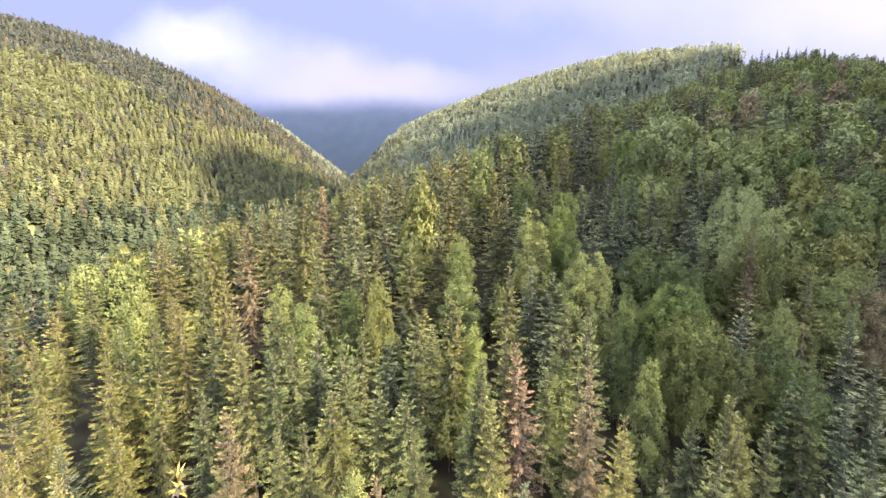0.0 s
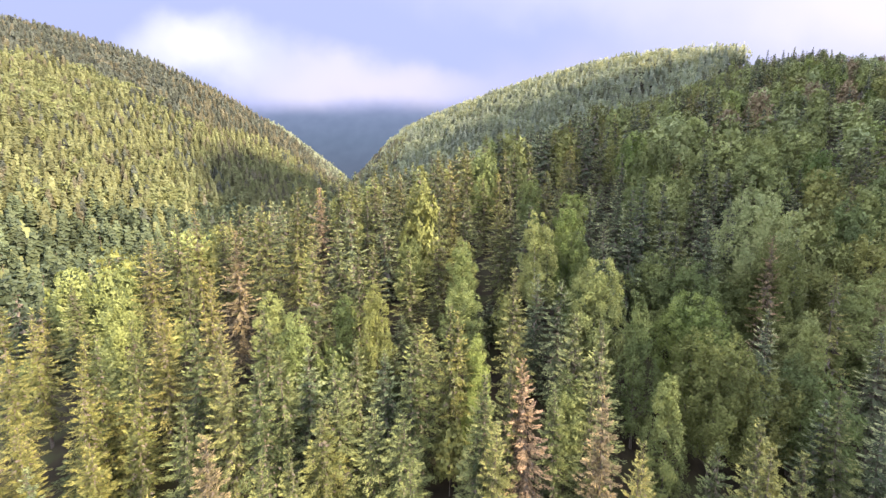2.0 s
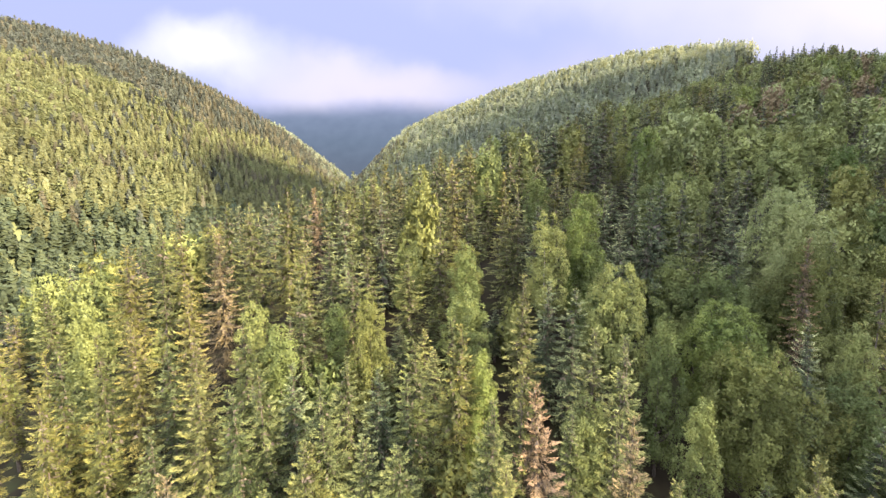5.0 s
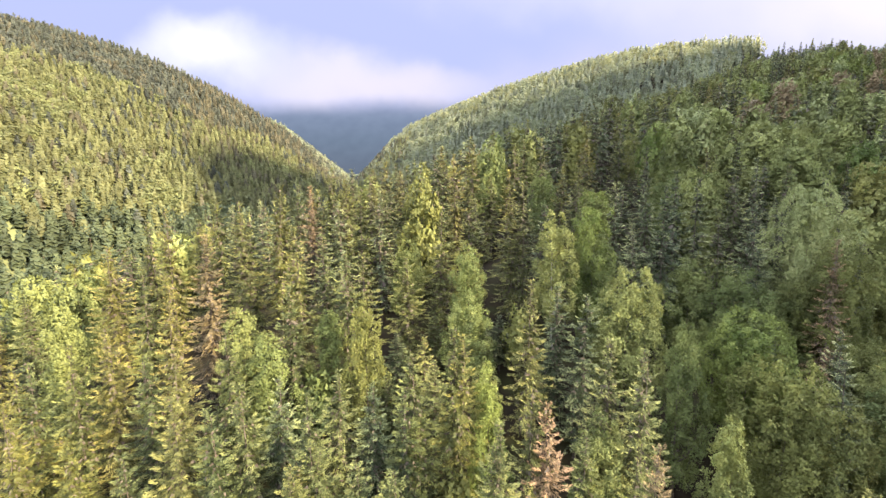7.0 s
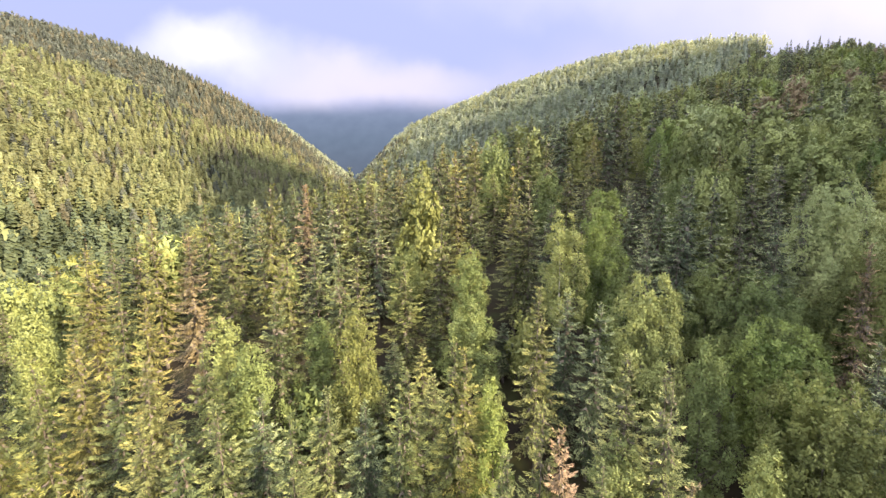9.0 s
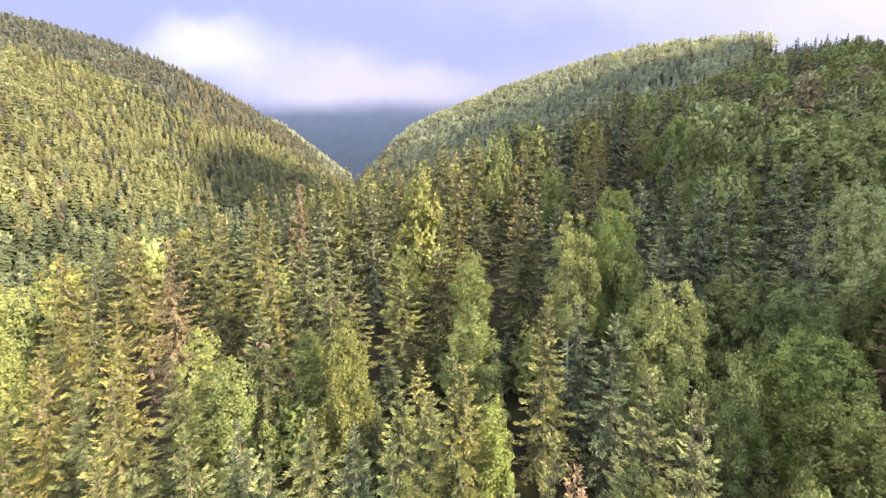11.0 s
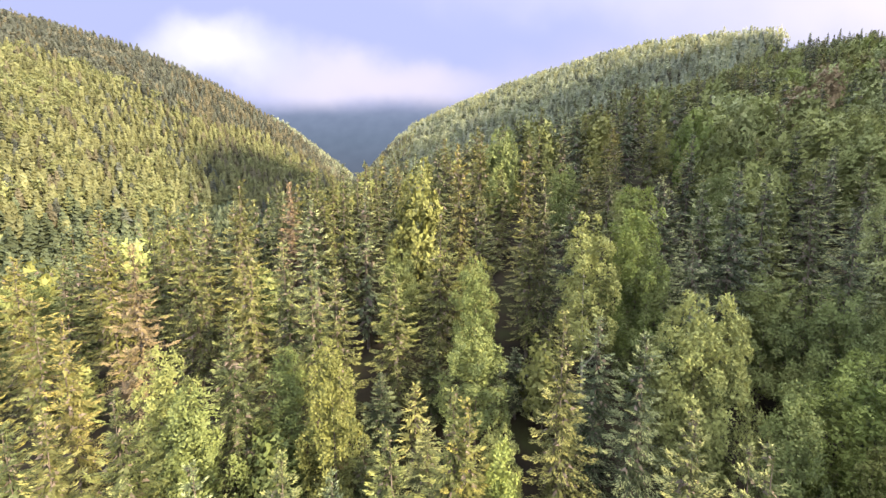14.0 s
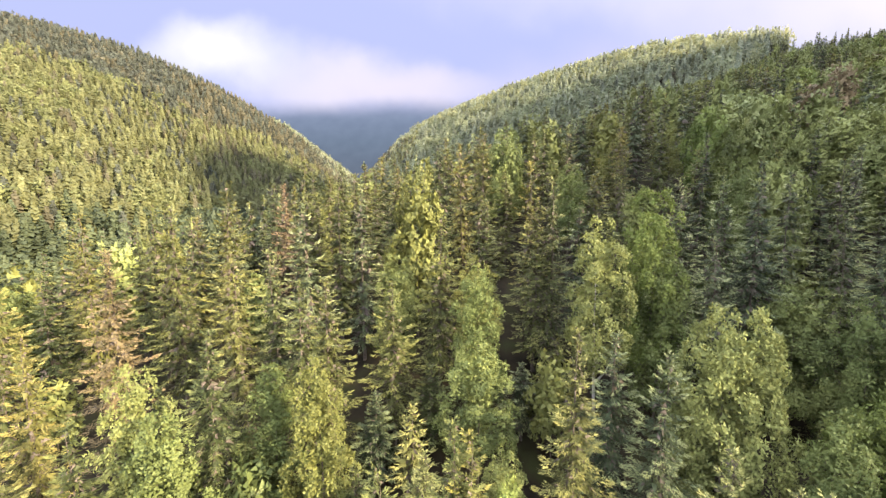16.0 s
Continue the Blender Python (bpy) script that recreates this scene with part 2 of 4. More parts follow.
# ---- sky and distance ----
def view_plane(n, l):
    """Where a far point stands in the view ahead: sideways and upwards, per metre of distance."""
    geo, sep = n.new("ShaderNodeNewGeometry"), n.new("ShaderNodeSeparateXYZ")
    l.new(geo.outputs["Position"], sep.inputs["Vector"])
    u, v, lift = n.new("ShaderNodeMath"), n.new("ShaderNodeMath"), n.new("ShaderNodeMath")
    u.operation = v.operation = "DIVIDE"
    lift.operation = "SUBTRACT"
    lift.inputs[1].default_value = 40.0
    l.new(sep.outputs["Z"], lift.inputs[0])
    l.new(sep.outputs["X"], u.inputs[0])
    l.new(sep.outputs["Y"], u.inputs[1])
    l.new(lift.outputs["Value"], v.inputs[0])
    l.new(sep.outputs["Y"], v.inputs[1])
    both = n.new("ShaderNodeCombineXYZ")
    l.new(u.outputs["Value"], both.inputs["X"])
    l.new(v.outputs["Value"], both.inputs["Y"])
    return both.outputs["Vector"]


GLOW = 0.152   # brightness of the far sky


def cloud_sky():
    m, n, l = nodes_of("cloudy_sky")
    out, em = n.new("ShaderNodeOutputMaterial"), n.new("ShaderNodeEmission")
    uv = view_plane(n, l)
    warp, wmix = n.new("ShaderNodeTexNoise"), n.new("ShaderNodeMix")
    warp.inputs["Scale"].default_value, warp.inputs["Detail"].default_value = 4.0, 7.0
    l.new(uv, warp.inputs["Vector"])
    wmix.data_type, wmix.blend_type = "RGBA", "LINEAR_LIGHT"
    wmix.inputs["Factor"].default_value = 0.11
    l.new(uv, wmix.inputs["A"])
    l.new(warp.outputs["Color"], wmix.inputs["B"])
    here = wmix.outputs["Result"]
    colour = None

    def cloud(cu, cv, ru, rv, tint, power):
        nonlocal colour
        mp, grad, rng, mx = n.new("ShaderNodeMapping"), n.new("ShaderNodeTexGradient"), n.new("ShaderNodeMapRange"), n.new("ShaderNodeMix")
        mp.vector_type = "TEXTURE"
        mp.inputs["Location"].default_value, mp.inputs["Scale"].default_value = (cu, cv, 0), (ru, rv, 1)
        l.new(here, mp.inputs["Vector"])
        grad.gradient_type = "SPHERICAL"
        l.new(mp.outputs["Vector"], grad.inputs["Vector"])
        rng.interpolation_type = "SMOOTHSTEP"
        rng.inputs["To Max"].default_value = power
        rng.inputs["From Max"].default_value = 0.95
        l.new(grad.outputs["Fac"], rng.inputs["Value"])
        mx.data_type = "RGBA"
        if colour is None:
            mx.inputs["A"].default_value = (0.49, 0.555, 0.90, 1)
        else:
            l.new(colour, mx.inputs["A"])
        mx.inputs["B"].default_value = (*tint, 1)
        l.new(rng.outputs["Result"], mx.inputs["Factor"])
        colour = mx.outputs["Result"]

    for bank in CLOUDS:
        cloud(*bank)
    l.new(colour, em.inputs["Color"])
    em.inputs["Strength"].default_value = GLOW
    l.new(em.outputs["Emission"], out.inputs["Surface"])
    return m


CLOUDS = [
    (1.05, 0.46, 0.95, 0.34, (0.93, 0.89, 0.98), 0.95),
    (0.28, 0.56, 0.62, 0.20, (0.88, 0.86, 0.97), 0.65),
    (-0.30, 0.27, 0.36, 0.10, (0.90, 0.86, 0.96), 0.7),
    (-0.58, 0.335, 0.26, 0.11, (1.0, 1.0, 1.0), 0.9),
    (-0.14, 0.235, 0.40, 0.085, (0.84, 0.79, 0.92), 0.8),
    (0.32, 0.25, 0.36, 0.14, (0.72, 0.70, 0.95), 0.5),
]


def arc_sheet(name, radius, half, z_lo, z_hi, material, rows=24, cols=64):
    t = np.linspace(-half, half, cols + 1)
    z = np.linspace(z_lo, z_hi, rows + 1)
    vs = [(radius * math.sin(a), radius * math.cos(a), h) for h in z for a in t]
    fs = [(r * (cols + 1) + c, r * (cols + 1) + c + 1, (r + 1) * (cols + 1) + c + 1, (r + 1) * (cols + 1) + c) for r in range(rows) for c in range(cols)]
    me = bpy.data.meshes.new(name)
    me.from_pydata(vs, [], fs)
    me.materials.append(material)
    return new(name, me)


sky_sheet = tagged(arc_sheet("backdrop_sky", 4000, radians(70), -120, 3600, cloud_sky()), "lavender blue sky with white and pinkish clouds", "sky", kind="structure")


def mist_mountain():
    """Far wooded slope with blue haze put into its own glowing colour, its top faded out where the cloud hides it."""
    m, n, l = nodes_of("hazy_mountain")
    out, em, clear, mix = n.new("ShaderNodeOutputMaterial"), n.new("ShaderNodeEmission"), n.new("ShaderNodeBsdfTransparent"), n.new("ShaderNodeMixShader")
    uv = view_plane(n, l)
    geo, noise_a, noise_b = n.new("ShaderNodeNewGeometry"), n.new("ShaderNodeTexNoise"), n.new("ShaderNodeTexNoise")
    noise_a.inputs["Scale"].default_value, noise_a.inputs["Detail"].default_value = 0.02, 5.0
    noise_b.inputs["Scale"].default_value, noise_b.inputs["Detail"].default_value = 7.0, 4.0
    l.new(geo.outputs["Position"], noise_a.inputs["Vector"])
    l.new(uv, noise_b.inputs["Vector"])
    sep = n.new("ShaderNodeSeparateXYZ")
    l.new(uv, sep.inputs["Vector"])
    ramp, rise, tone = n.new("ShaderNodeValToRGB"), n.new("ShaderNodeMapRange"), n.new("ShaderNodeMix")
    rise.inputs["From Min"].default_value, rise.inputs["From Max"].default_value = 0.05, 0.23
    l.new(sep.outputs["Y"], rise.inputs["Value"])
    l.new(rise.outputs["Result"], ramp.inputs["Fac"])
    # haze as colour: paler and bluer with height
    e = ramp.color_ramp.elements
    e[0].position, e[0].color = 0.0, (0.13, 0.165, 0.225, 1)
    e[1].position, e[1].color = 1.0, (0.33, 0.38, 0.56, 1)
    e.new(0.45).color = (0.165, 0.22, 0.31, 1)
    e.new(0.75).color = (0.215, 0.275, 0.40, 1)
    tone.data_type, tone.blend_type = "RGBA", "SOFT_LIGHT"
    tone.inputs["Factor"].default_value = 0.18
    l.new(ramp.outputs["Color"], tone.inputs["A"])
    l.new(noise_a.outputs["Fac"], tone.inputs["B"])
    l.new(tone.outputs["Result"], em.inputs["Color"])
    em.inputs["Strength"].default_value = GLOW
    wave, fade = n.new("ShaderNodeMath"), n.new("ShaderNodeMapRange")
    wave.operation = "MULTIPLY_ADD"
    wave.inputs[1].default_value = 0.035
    l.new(noise_b.outputs["Fac"], wave.inputs[0])
    l.new(sep.outputs["Y"], wave.inputs[2])
    fade.interpolation_type = "SMOOTHSTEP"
    fade.inputs["From Min"].default_value, fade.inputs["From Max"].default_value = 0.205, 0.262
    l.new(wave.outputs["Value"], fade.inputs["Value"])
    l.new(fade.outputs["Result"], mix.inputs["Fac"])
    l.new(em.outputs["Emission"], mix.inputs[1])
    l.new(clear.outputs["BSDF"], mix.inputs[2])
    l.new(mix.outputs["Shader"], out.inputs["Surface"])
    return m


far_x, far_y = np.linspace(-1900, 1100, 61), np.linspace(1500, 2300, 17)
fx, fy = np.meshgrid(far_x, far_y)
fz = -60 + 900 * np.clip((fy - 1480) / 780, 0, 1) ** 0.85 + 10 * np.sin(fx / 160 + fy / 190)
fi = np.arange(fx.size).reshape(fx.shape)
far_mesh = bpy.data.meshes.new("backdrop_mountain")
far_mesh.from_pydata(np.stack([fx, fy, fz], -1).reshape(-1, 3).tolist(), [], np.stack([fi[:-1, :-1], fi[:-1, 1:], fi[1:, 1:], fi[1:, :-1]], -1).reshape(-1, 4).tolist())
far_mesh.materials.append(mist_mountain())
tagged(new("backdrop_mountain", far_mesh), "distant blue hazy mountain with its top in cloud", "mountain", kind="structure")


# ---- trees: shapes ----
rnd = np.random.default_rng(7)


def unit(v):
    return v / np.maximum(np.linalg.norm(v, axis=-1, keepdims=True), 1e-9)


def spikes(base, way, length, width, face):
    """Slim three-cornered sprays, broad at the base."""
    side = unit(np.cross(way, face)) * (width / 2)[:, None]
    return np.stack([base - side, base + side, base + way * length[:, None]], 1)


def conifer_crown(h, r, whorls, arms, dense, bare, rng, ragged=0.25, size=1.0):
    """Whorls of separate boughs. A bough is a narrow frond of twigs on both sides of a spine that droops and turns up at its end.
    Returns the twigs, and which of them are young tips."""
    out, young = [], []
    up = np.array([0, 0, 1.0])
    crown_h = h * (1 - bare)
    slim, taper = rng.uniform(0.72, 0.95), rng.uniform(1.35, 1.8)
    boughs = []
    for k in range(whorls):
        first = rng.uniform(0, 6.28)
        s = (k + 0.3) / whorls
        count = max(4, int(round(arms * (0.7 + 0.4 * s))))
        for b in range(count):
            if rng.random() < 0.07 + 0.5 * ragged * s:
                continue
            boughs.append((min(1.0, max(0.012, s + rng.normal(0, 0.28) / whorls)), first + 6.283 * b / count + rng.normal(0, 0.2)))
    for s, phi in boughs:
        z = h - crown_h * s
        reach = r * (0.05 + 0.97 * min(1.0, taper * s) ** slim) * (1.0 - 0.35 * max(0.0, s - 0.8) / 0.2)
        length = reach * (1 + ragged * rng.normal(-0.15, 0.75))
        length = max(0.16 * r, min(length, 1.22 * reach))
        lift = 0.56 - 1.12 * s ** 0.62 + rng.normal(0, 0.08)
        sag = rng.uniform(0.15, 0.35)
        flat = np.array([math.cos(phi), math.sin(phi), 0.0])
        across = np.array([-math.sin(phi), math.cos(phi), 0.0])
        n = int(5 + dense * length * (1.0 if s < 0.6 else 0.6))
        st = rng.uniform(0.10, 1.0, n) ** 0.8
        side = np.where(rng.random(n) < 0.5, -1.0, 1.0)
        wide = (0.25 * length + 0.12) * (1.08 - st) ** 0.55
        v = side * rng.uniform(0.0, 0.8, n)
        rise = length * (lift * st - sag * st ** 2 + 0.30 * st ** 3.2)
        hang = rng.uniform(-1, 0.25, n) * (0.07 + 0.05 * length) * (1.1 - 0.6 * st)
        pos = flat * (length * st)[:, None] + across * (v * wide)[:, None] + up * (z + rise + hang - 0.25 * np.abs(v) * wide)[:, None]
        slope = lift - 2 * sag * st + 0.96 * st ** 2.2
        way = unit(flat * 0.85 + across * (side * rng.uniform(0.25, 0.95, n) * (1.15 - 0.7 * st))[:, None] + up * (0.55 * slope)[:, None] + rng.normal(0, 0.15, (n, 3)))
        ln = size * rng.uniform(0.28, 0.50, n) * (0.62 + 0.38 * min(1.0, length / 1.4))
        face = unit(up * 0.85 + flat * 0.45 + across * (side * 0.35)[:, None] + rng.normal(0, 0.22, (n, 3)))
        out.append(spikes(pos, way, ln, ln * rng.uniform(0.22, 0.33, n), face))
        young.append((st + 0.2 * np.abs(v) + rng.normal(0, 0.12, n) > 0.74).astype(np.int32))
        # inner needles and bark-brown twigs along the stem, added to darken the crown's inside
        m = 3 + int(dense * length / 9)
        st = rng.uniform(0.0, 0.5, m)
        pos = flat * (length * st)[:, None] + up * (z + length * (lift * st - sag * st ** 2) + rng.normal(-0.12, 0.12, m))[:, None]
        way = unit(flat * 0.5 - up * rng.uniform(0.1, 0.9, (m, 1)) + across * rng.normal(0, 0.8, (m, 1)))
        ln = size * rng.uniform(0.5, 0.85, m) * min(1.0, 0.4 + 0.35 * length)
        out.append(spikes(pos, way, ln, ln * 0.6, unit(flat + up * 0.3 + across * rng.normal(0, 0.5, (m, 1)))))
        young.append(np.where(rng.random(m) < 0.72, 0, 2).astype(np.int32))
    n = 14
    pos = np.stack([np.zeros(n), np.zeros(n), h - rng.uniform(0.1, 1.3, n)], 1)
    way = unit(up * 1.2 + rng.normal(0, 0.4, (n, 3)))
    out.append(spikes(pos, way, np.full(n, 0.5 * size), np.full(n, 0.12 * size), unit(rng.normal(0, 1, (n, 3)))))
    young.append(np.ones(n, np.int32))
    return np.concatenate(out), np.concatenate(young)


def lump(rings, sides, swell, ragged, rng):
    """A closed uneven body of three-cornered faces, of height and half width 1, with its half width given by swell()."""
    u = np.linspace(0, 1, rings + 1)
    t = (np.arange(sides) + rng.uniform(-0.3, 0.3, sides)) * 2 * math.pi / sides
    rad = swell(u)[:, None] * rng.uniform(1 - ragged, 1 + ragged, (rings + 1, sides))
    z = u[:, None] + rng.normal(0, 0.25 / rings, (rings + 1, sides)) * (u * (1 - u) > 0)[:, None]
    grid = np.stack([np.cos(t) * rad, np.sin(t) * rad, z], -1)
    a, b, c, d = grid[:-1], np.roll(grid, -1, 1)[:-1], np.roll(grid, -1, 1)[1:], grid[1:]
    return np.concatenate([np.stack([a, b, c], 2).reshape(-1, 3, 3), np.stack([a, c, d], 2).reshape(-1, 3, 3)])


def crown_profile(u, pointed):
    """Half width of a broadleaf crown at a height u from its foot (0) to its top (1)."""
    belly = np.sqrt(np.clip(1 - ((u - 0.42) / np.where(u > 0.42, 0.60, 0.50)) ** 2, 0, 1))
    cone = np.clip(1.16 * (1 - u), 0, 1) ** 0.8 * np.clip(0.45 + 3.0 * u, 0, 1)
    return belly * (1 - pointed) + cone * pointed


def broad_crown(h, r, clumps, leaves, low, pointed, rng, size=0.3):
    """Leaf clumps of uneven size over a lobed outline, with gaps between them and a dark inside.
    Returns the leaves, and the middles of some large clumps."""
    foot, tall = h * low, h * (1 - low)
    k = np.arange(clumps) + 0.5
    u = np.clip(1 - (k / clumps) ** 0.85 + rng.normal(0, 0.03, clumps), 0.02, 0.97)
    phi = 2.39996 * k + rng.normal(0, 0.35, clumps)
    f1, f2, f3 = rng.uniform(0, 6.28, 3)
    lobed = 1 + 0.20 * np.sin(2 * phi + f1 + 5 * u) * np.sin(6.5 * u + f2) + 0.14 * np.sin(3 * phi + f3 - 9 * u)
    rad = r * crown_profile(u, pointed) * lobed * rng.uniform(0.70, 0.98, clumps)
    centres = np.stack([np.cos(phi) * rad, np.sin(phi) * rad, foot + tall * u * rng.uniform(0.95, 1.0, clumps)], 1)
    q = r * 2.35 / math.sqrt(clumps) * (1.05 - 0.3 * u) * rng.uniform(0.6, 1.35, clumps)
    q[u > 0.9] *= 0.75
    per = np.maximum(6, (leaves * q ** 2 / (q ** 2).sum()).astype(int))
    own = np.repeat(np.arange(clumps), per)
    n = len(own)
    outward = unit(np.stack([np.cos(phi) * 0.9, np.sin(phi) * 0.9, 0.25 + 0.75 * u], 1))
    d = unit(rng.normal(0, 1, (n, 3)) + outward[own] * 1.05)
    pos = centres[own] + d * (q[own] * rng.uniform(0.55, 1.12, n))[:, None] * np.array([1, 1, 1.4])
    fine = size < 0.3
    face = unit(d * (0.65 if fine else 0.45) + outward[own] * (0.5 if fine else 0.8) + np.array([0, 0, 0.25]) + rng.normal(0, 0.5 if fine else 0.25, (n, 3)))
    way = rng.normal(0, 0.6, (n, 3)) + np.array([0, 0, 0.65]) + d * 0.35
    way = unit(way - face * (0.5 * np.sum(way * face, 1))[:, None])
    ln = size * rng.uniform(0.7, 1.45, n)
    out = [spikes(pos, way, ln, ln * rng.uniform(0.55, 0.85, n), face)]
    # leaves deeper inside
    m = leaves // 9
    v, a = rng.uniform(0.06, 0.9, m), rng.uniform(0, 6.283, m)
    span = r * crown_profile(v, pointed) * rng.uniform(0.2, 0.56, m)
    pos = np.stack([np.cos(a) * span, np.sin(a) * span, foot + tall * v * 0.92], 1)
    d = unit(pos * np.array([1, 1, 0]) + np.array([0, 0, 0.6]))
    ln = size * rng.uniform(1.5, 2.6, m)
    out.append(spikes(pos, unit(d + rng.normal(0, 0.5, (m, 3))), ln, ln * 0.8, unit(d + rng.normal(0, 0.6, (m, 3)))))
    return np.concatenate(out), [centres[i] * np.array([0.8, 0.8, 0.96]) for i in np.argsort(-q)[:11]]


def tube_quads(a, b, ra, rb, sides=7):
    a, b = np.array(a, float), np.array(b, float)
    w = unit((b - a)[None])[0]
    u = unit(np.cross(w, [0.31, 0.95, 0.11])[None])[0]
    v = np.cross(w, u)
    t = np.linspace(0, 2 * math.pi, sides + 1)
    ring = np.cos(t)[:, None] * u + np.sin(t)[:, None] * v
    lo, hi = a + ring * ra, b + ring * rb
    return np.stack([lo[:-1], lo[1:], hi[1:], hi[:-1]], 1)


def trunk_quads(h, base, bend, rng):
    pts = [np.array([bend * math.sin(2.2 * s) * 0.5, bend * (1 - math.cos(1.7 * s)) * 0.5, h * s]) for s in np.linspace(0, 1, 6)]
    rad = [base * (1 - 0.93 * s) * (1.25 if s == 0 else 1) for s in np.linspace(0, 1, 6)]
    return np.concatenate([tube_quads(pts[i], pts[i + 1], rad[i], rad[i + 1]) for i in range(5)])


H0, R0, R1 = 18.0, 2.6, 4.2      # height, and half widths of slim and wide crowns, at which the shapes are made
CONIFERS, BROADS = [], []
for k in range(7):
    crown, young = conifer_crown(H0, R0, 20 + k % 4, 7, 46, 0.10 + 0.06 * (k % 3), rnd, 0.10 + 0.05 * (k % 4), 0.62)
    CONIFERS.append((quad_mesh("fir_crown", crown, None, young, [*NEEDLES["green"], BARK]), quad_mesh("fir_trunk", trunk_quads(H0 * 0.97, 0.17, 0.25, rnd), BARK)))
NEAREST, MIDDLE, SPARSE, LOW = [], [], [], []
for k in range(7):
    crown, young = conifer_crown(H0, R0, 21 + k % 4, 7, 72, 0.10 + 0.05 * (k % 3), rnd, 0.10 + 0.05 * (k % 4), 0.48)
    NEAREST.append((quad_mesh("fir_crown_fine", crown, None, young, [*NEEDLES["green"], BARK]), CONIFERS[k][1]))
for k in range(6):
    crown, young = conifer_crown(H0, R0, 19 + k % 3, 7, 27, 0.12, rnd, 0.12 + 0.04 * (k % 4), 0.80)
    MIDDLE.append((quad_mesh("fir_crown_mid", crown, None, young, [*NEEDLES["green"], BARK]), CONIFERS[k][1]))
for k in range(5):
    low_crown, low_young = conifer_crown(H0, R0, 14, 6, 5, 0.10, rnd, 0.2, 1.5)
    crown, young = conifer_crown(H0, R0, 17, 7, 19, 0.12, rnd, 0.16, 0.95)
    LOW.append((quad_mesh("fir_crown_low", low_crown, None, low_young, [*NEEDLES["green"], BARK]), CONIFERS[k][1]))
    SPARSE.append((quad_mesh("fir_crown_open", crown, None, young, [*NEEDLES["green"], BARK]), CONIFERS[k][1]))


def limb_meshes(centres, rng):
    """Five bent limbs, from the trunk out into the crown."""
    out = []
    for c in centres[1:11:2]:
        foot = np.array([0, 0, max(1.5, c[2] - 0.9 - 0.8 * np.linalg.norm(c[:2]))])
        knee = (foot + c) / 2 + np.array([0, 0, -0.25])
        out.append(quad_mesh("limb", np.concatenate([tube_quads(foot, knee, 0.10, 0.07, 5), tube_quads(knee, c, 0.07, 0.025, 5)]), BARK))
    return out


# clumps, foot of the crown, how pointed it is
SHAPES = {"round": (1.0, 0.24, 0.0), "oval": (0.9, 0.24, 0.3), "pointed": (0.85, 0.14, 0.8)}
DETAIL = {"small": (R0, 110, 11000, 0.165), "big": (R1, 210, 20000, 0.20), "wide": (R1, 120, 4600, 0.44), "plain": (R1, 60, 900, 0.9)}
for kind, (share, low, pointed) in SHAPES.items():
    for detail, (half_width, clumps, leaves, leaf) in DETAIL.items():
        for k in range(4 if kind != "pointed" or detail == "small" else 2):
            crown, centres = broad_crown(H0, half_width, int(clumps * share), leaves, low + 0.05 * (k % 2), pointed, rnd, leaf)
            BROADS.append(((kind, detail), quad_mesh(kind + "_crown", crown, LEAVES["green"]), quad_mesh(kind + "_trunk", trunk_quads(H0 * 0.8, 0.14, 0.5, rnd), BARK), limb_meshes(centres, rnd) if detail != "plain" else []))

STANDING = []           # where trees stand: x, y, half width


def piece(name, mesh, parent, *materials):
    ob = new(name, mesh)
    ob.parent = parent
    for slot, material in zip(ob.material_slots, materials):
        slot.link = "OBJECT"
        slot.material = material
    return ob


def rooted(name, x, y, top, width, made=R0):
    base = float(ground_z(x, y))
    height = max(4.0, top - base)
    tree = new(name)
    tree.empty_display_size = 0.5
    tree.matrix_world = Matrix.LocRotScale((x, y, base - 0.15), Euler((rnd.normal(0, 0.018), rnd.normal(0, 0.018), rnd.uniform(0, 6.28))), (width / (2 * made), width / (2 * made), (height + 0.15) / H0))
    STANDING.append((x, y, width / 2))
    return tree


CONIFER_WORDS = {
    "green": "tall green fir with tiered branches on the slope",
    "blue": "dark blue-green fir standing in shade among other trees",
    "olive": "olive green fir with lighter branch tips on the slope",
    "gold": "sunlit golden green fir on the open edge of the slope",
    "rust": "browning fir with rusty dying needles among green trees",
}
LEAF_WORDS = {
    "green": "leafy green broadleaf tree growing between firs",
    "bright": "bright fresh green broadleaf tree with a dense crown",
    "olive": "yellowish olive birch with a dense leafy crown",
    "grey": "large grey-green willow with a rounded crown",
    "rust": "rusty brown broadleaf tree with drying leaves",
}


def fir(x, y, top, width=4.8, look_of="green", plain=False, low=False):
    width = 1.6 + 0.6 * width
    tree = rooted("fir_tree", x, y, top, width)
    shapes = MIDDLE if low and y < 50 else LOW if low else SPARSE if plain else NEAREST if y < 34 else CONIFERS if y < 64 else MIDDLE
    crown, trunk = shapes[int(rnd.integers(0, len(shapes)))]
    piece("trunk", trunk, tree, BARK)
    piece("crown", crown, tree, *NEEDLES[look_of])
    return tagged(tree, CONIFER_WORDS[look_of], "fir tree", "forest trees")


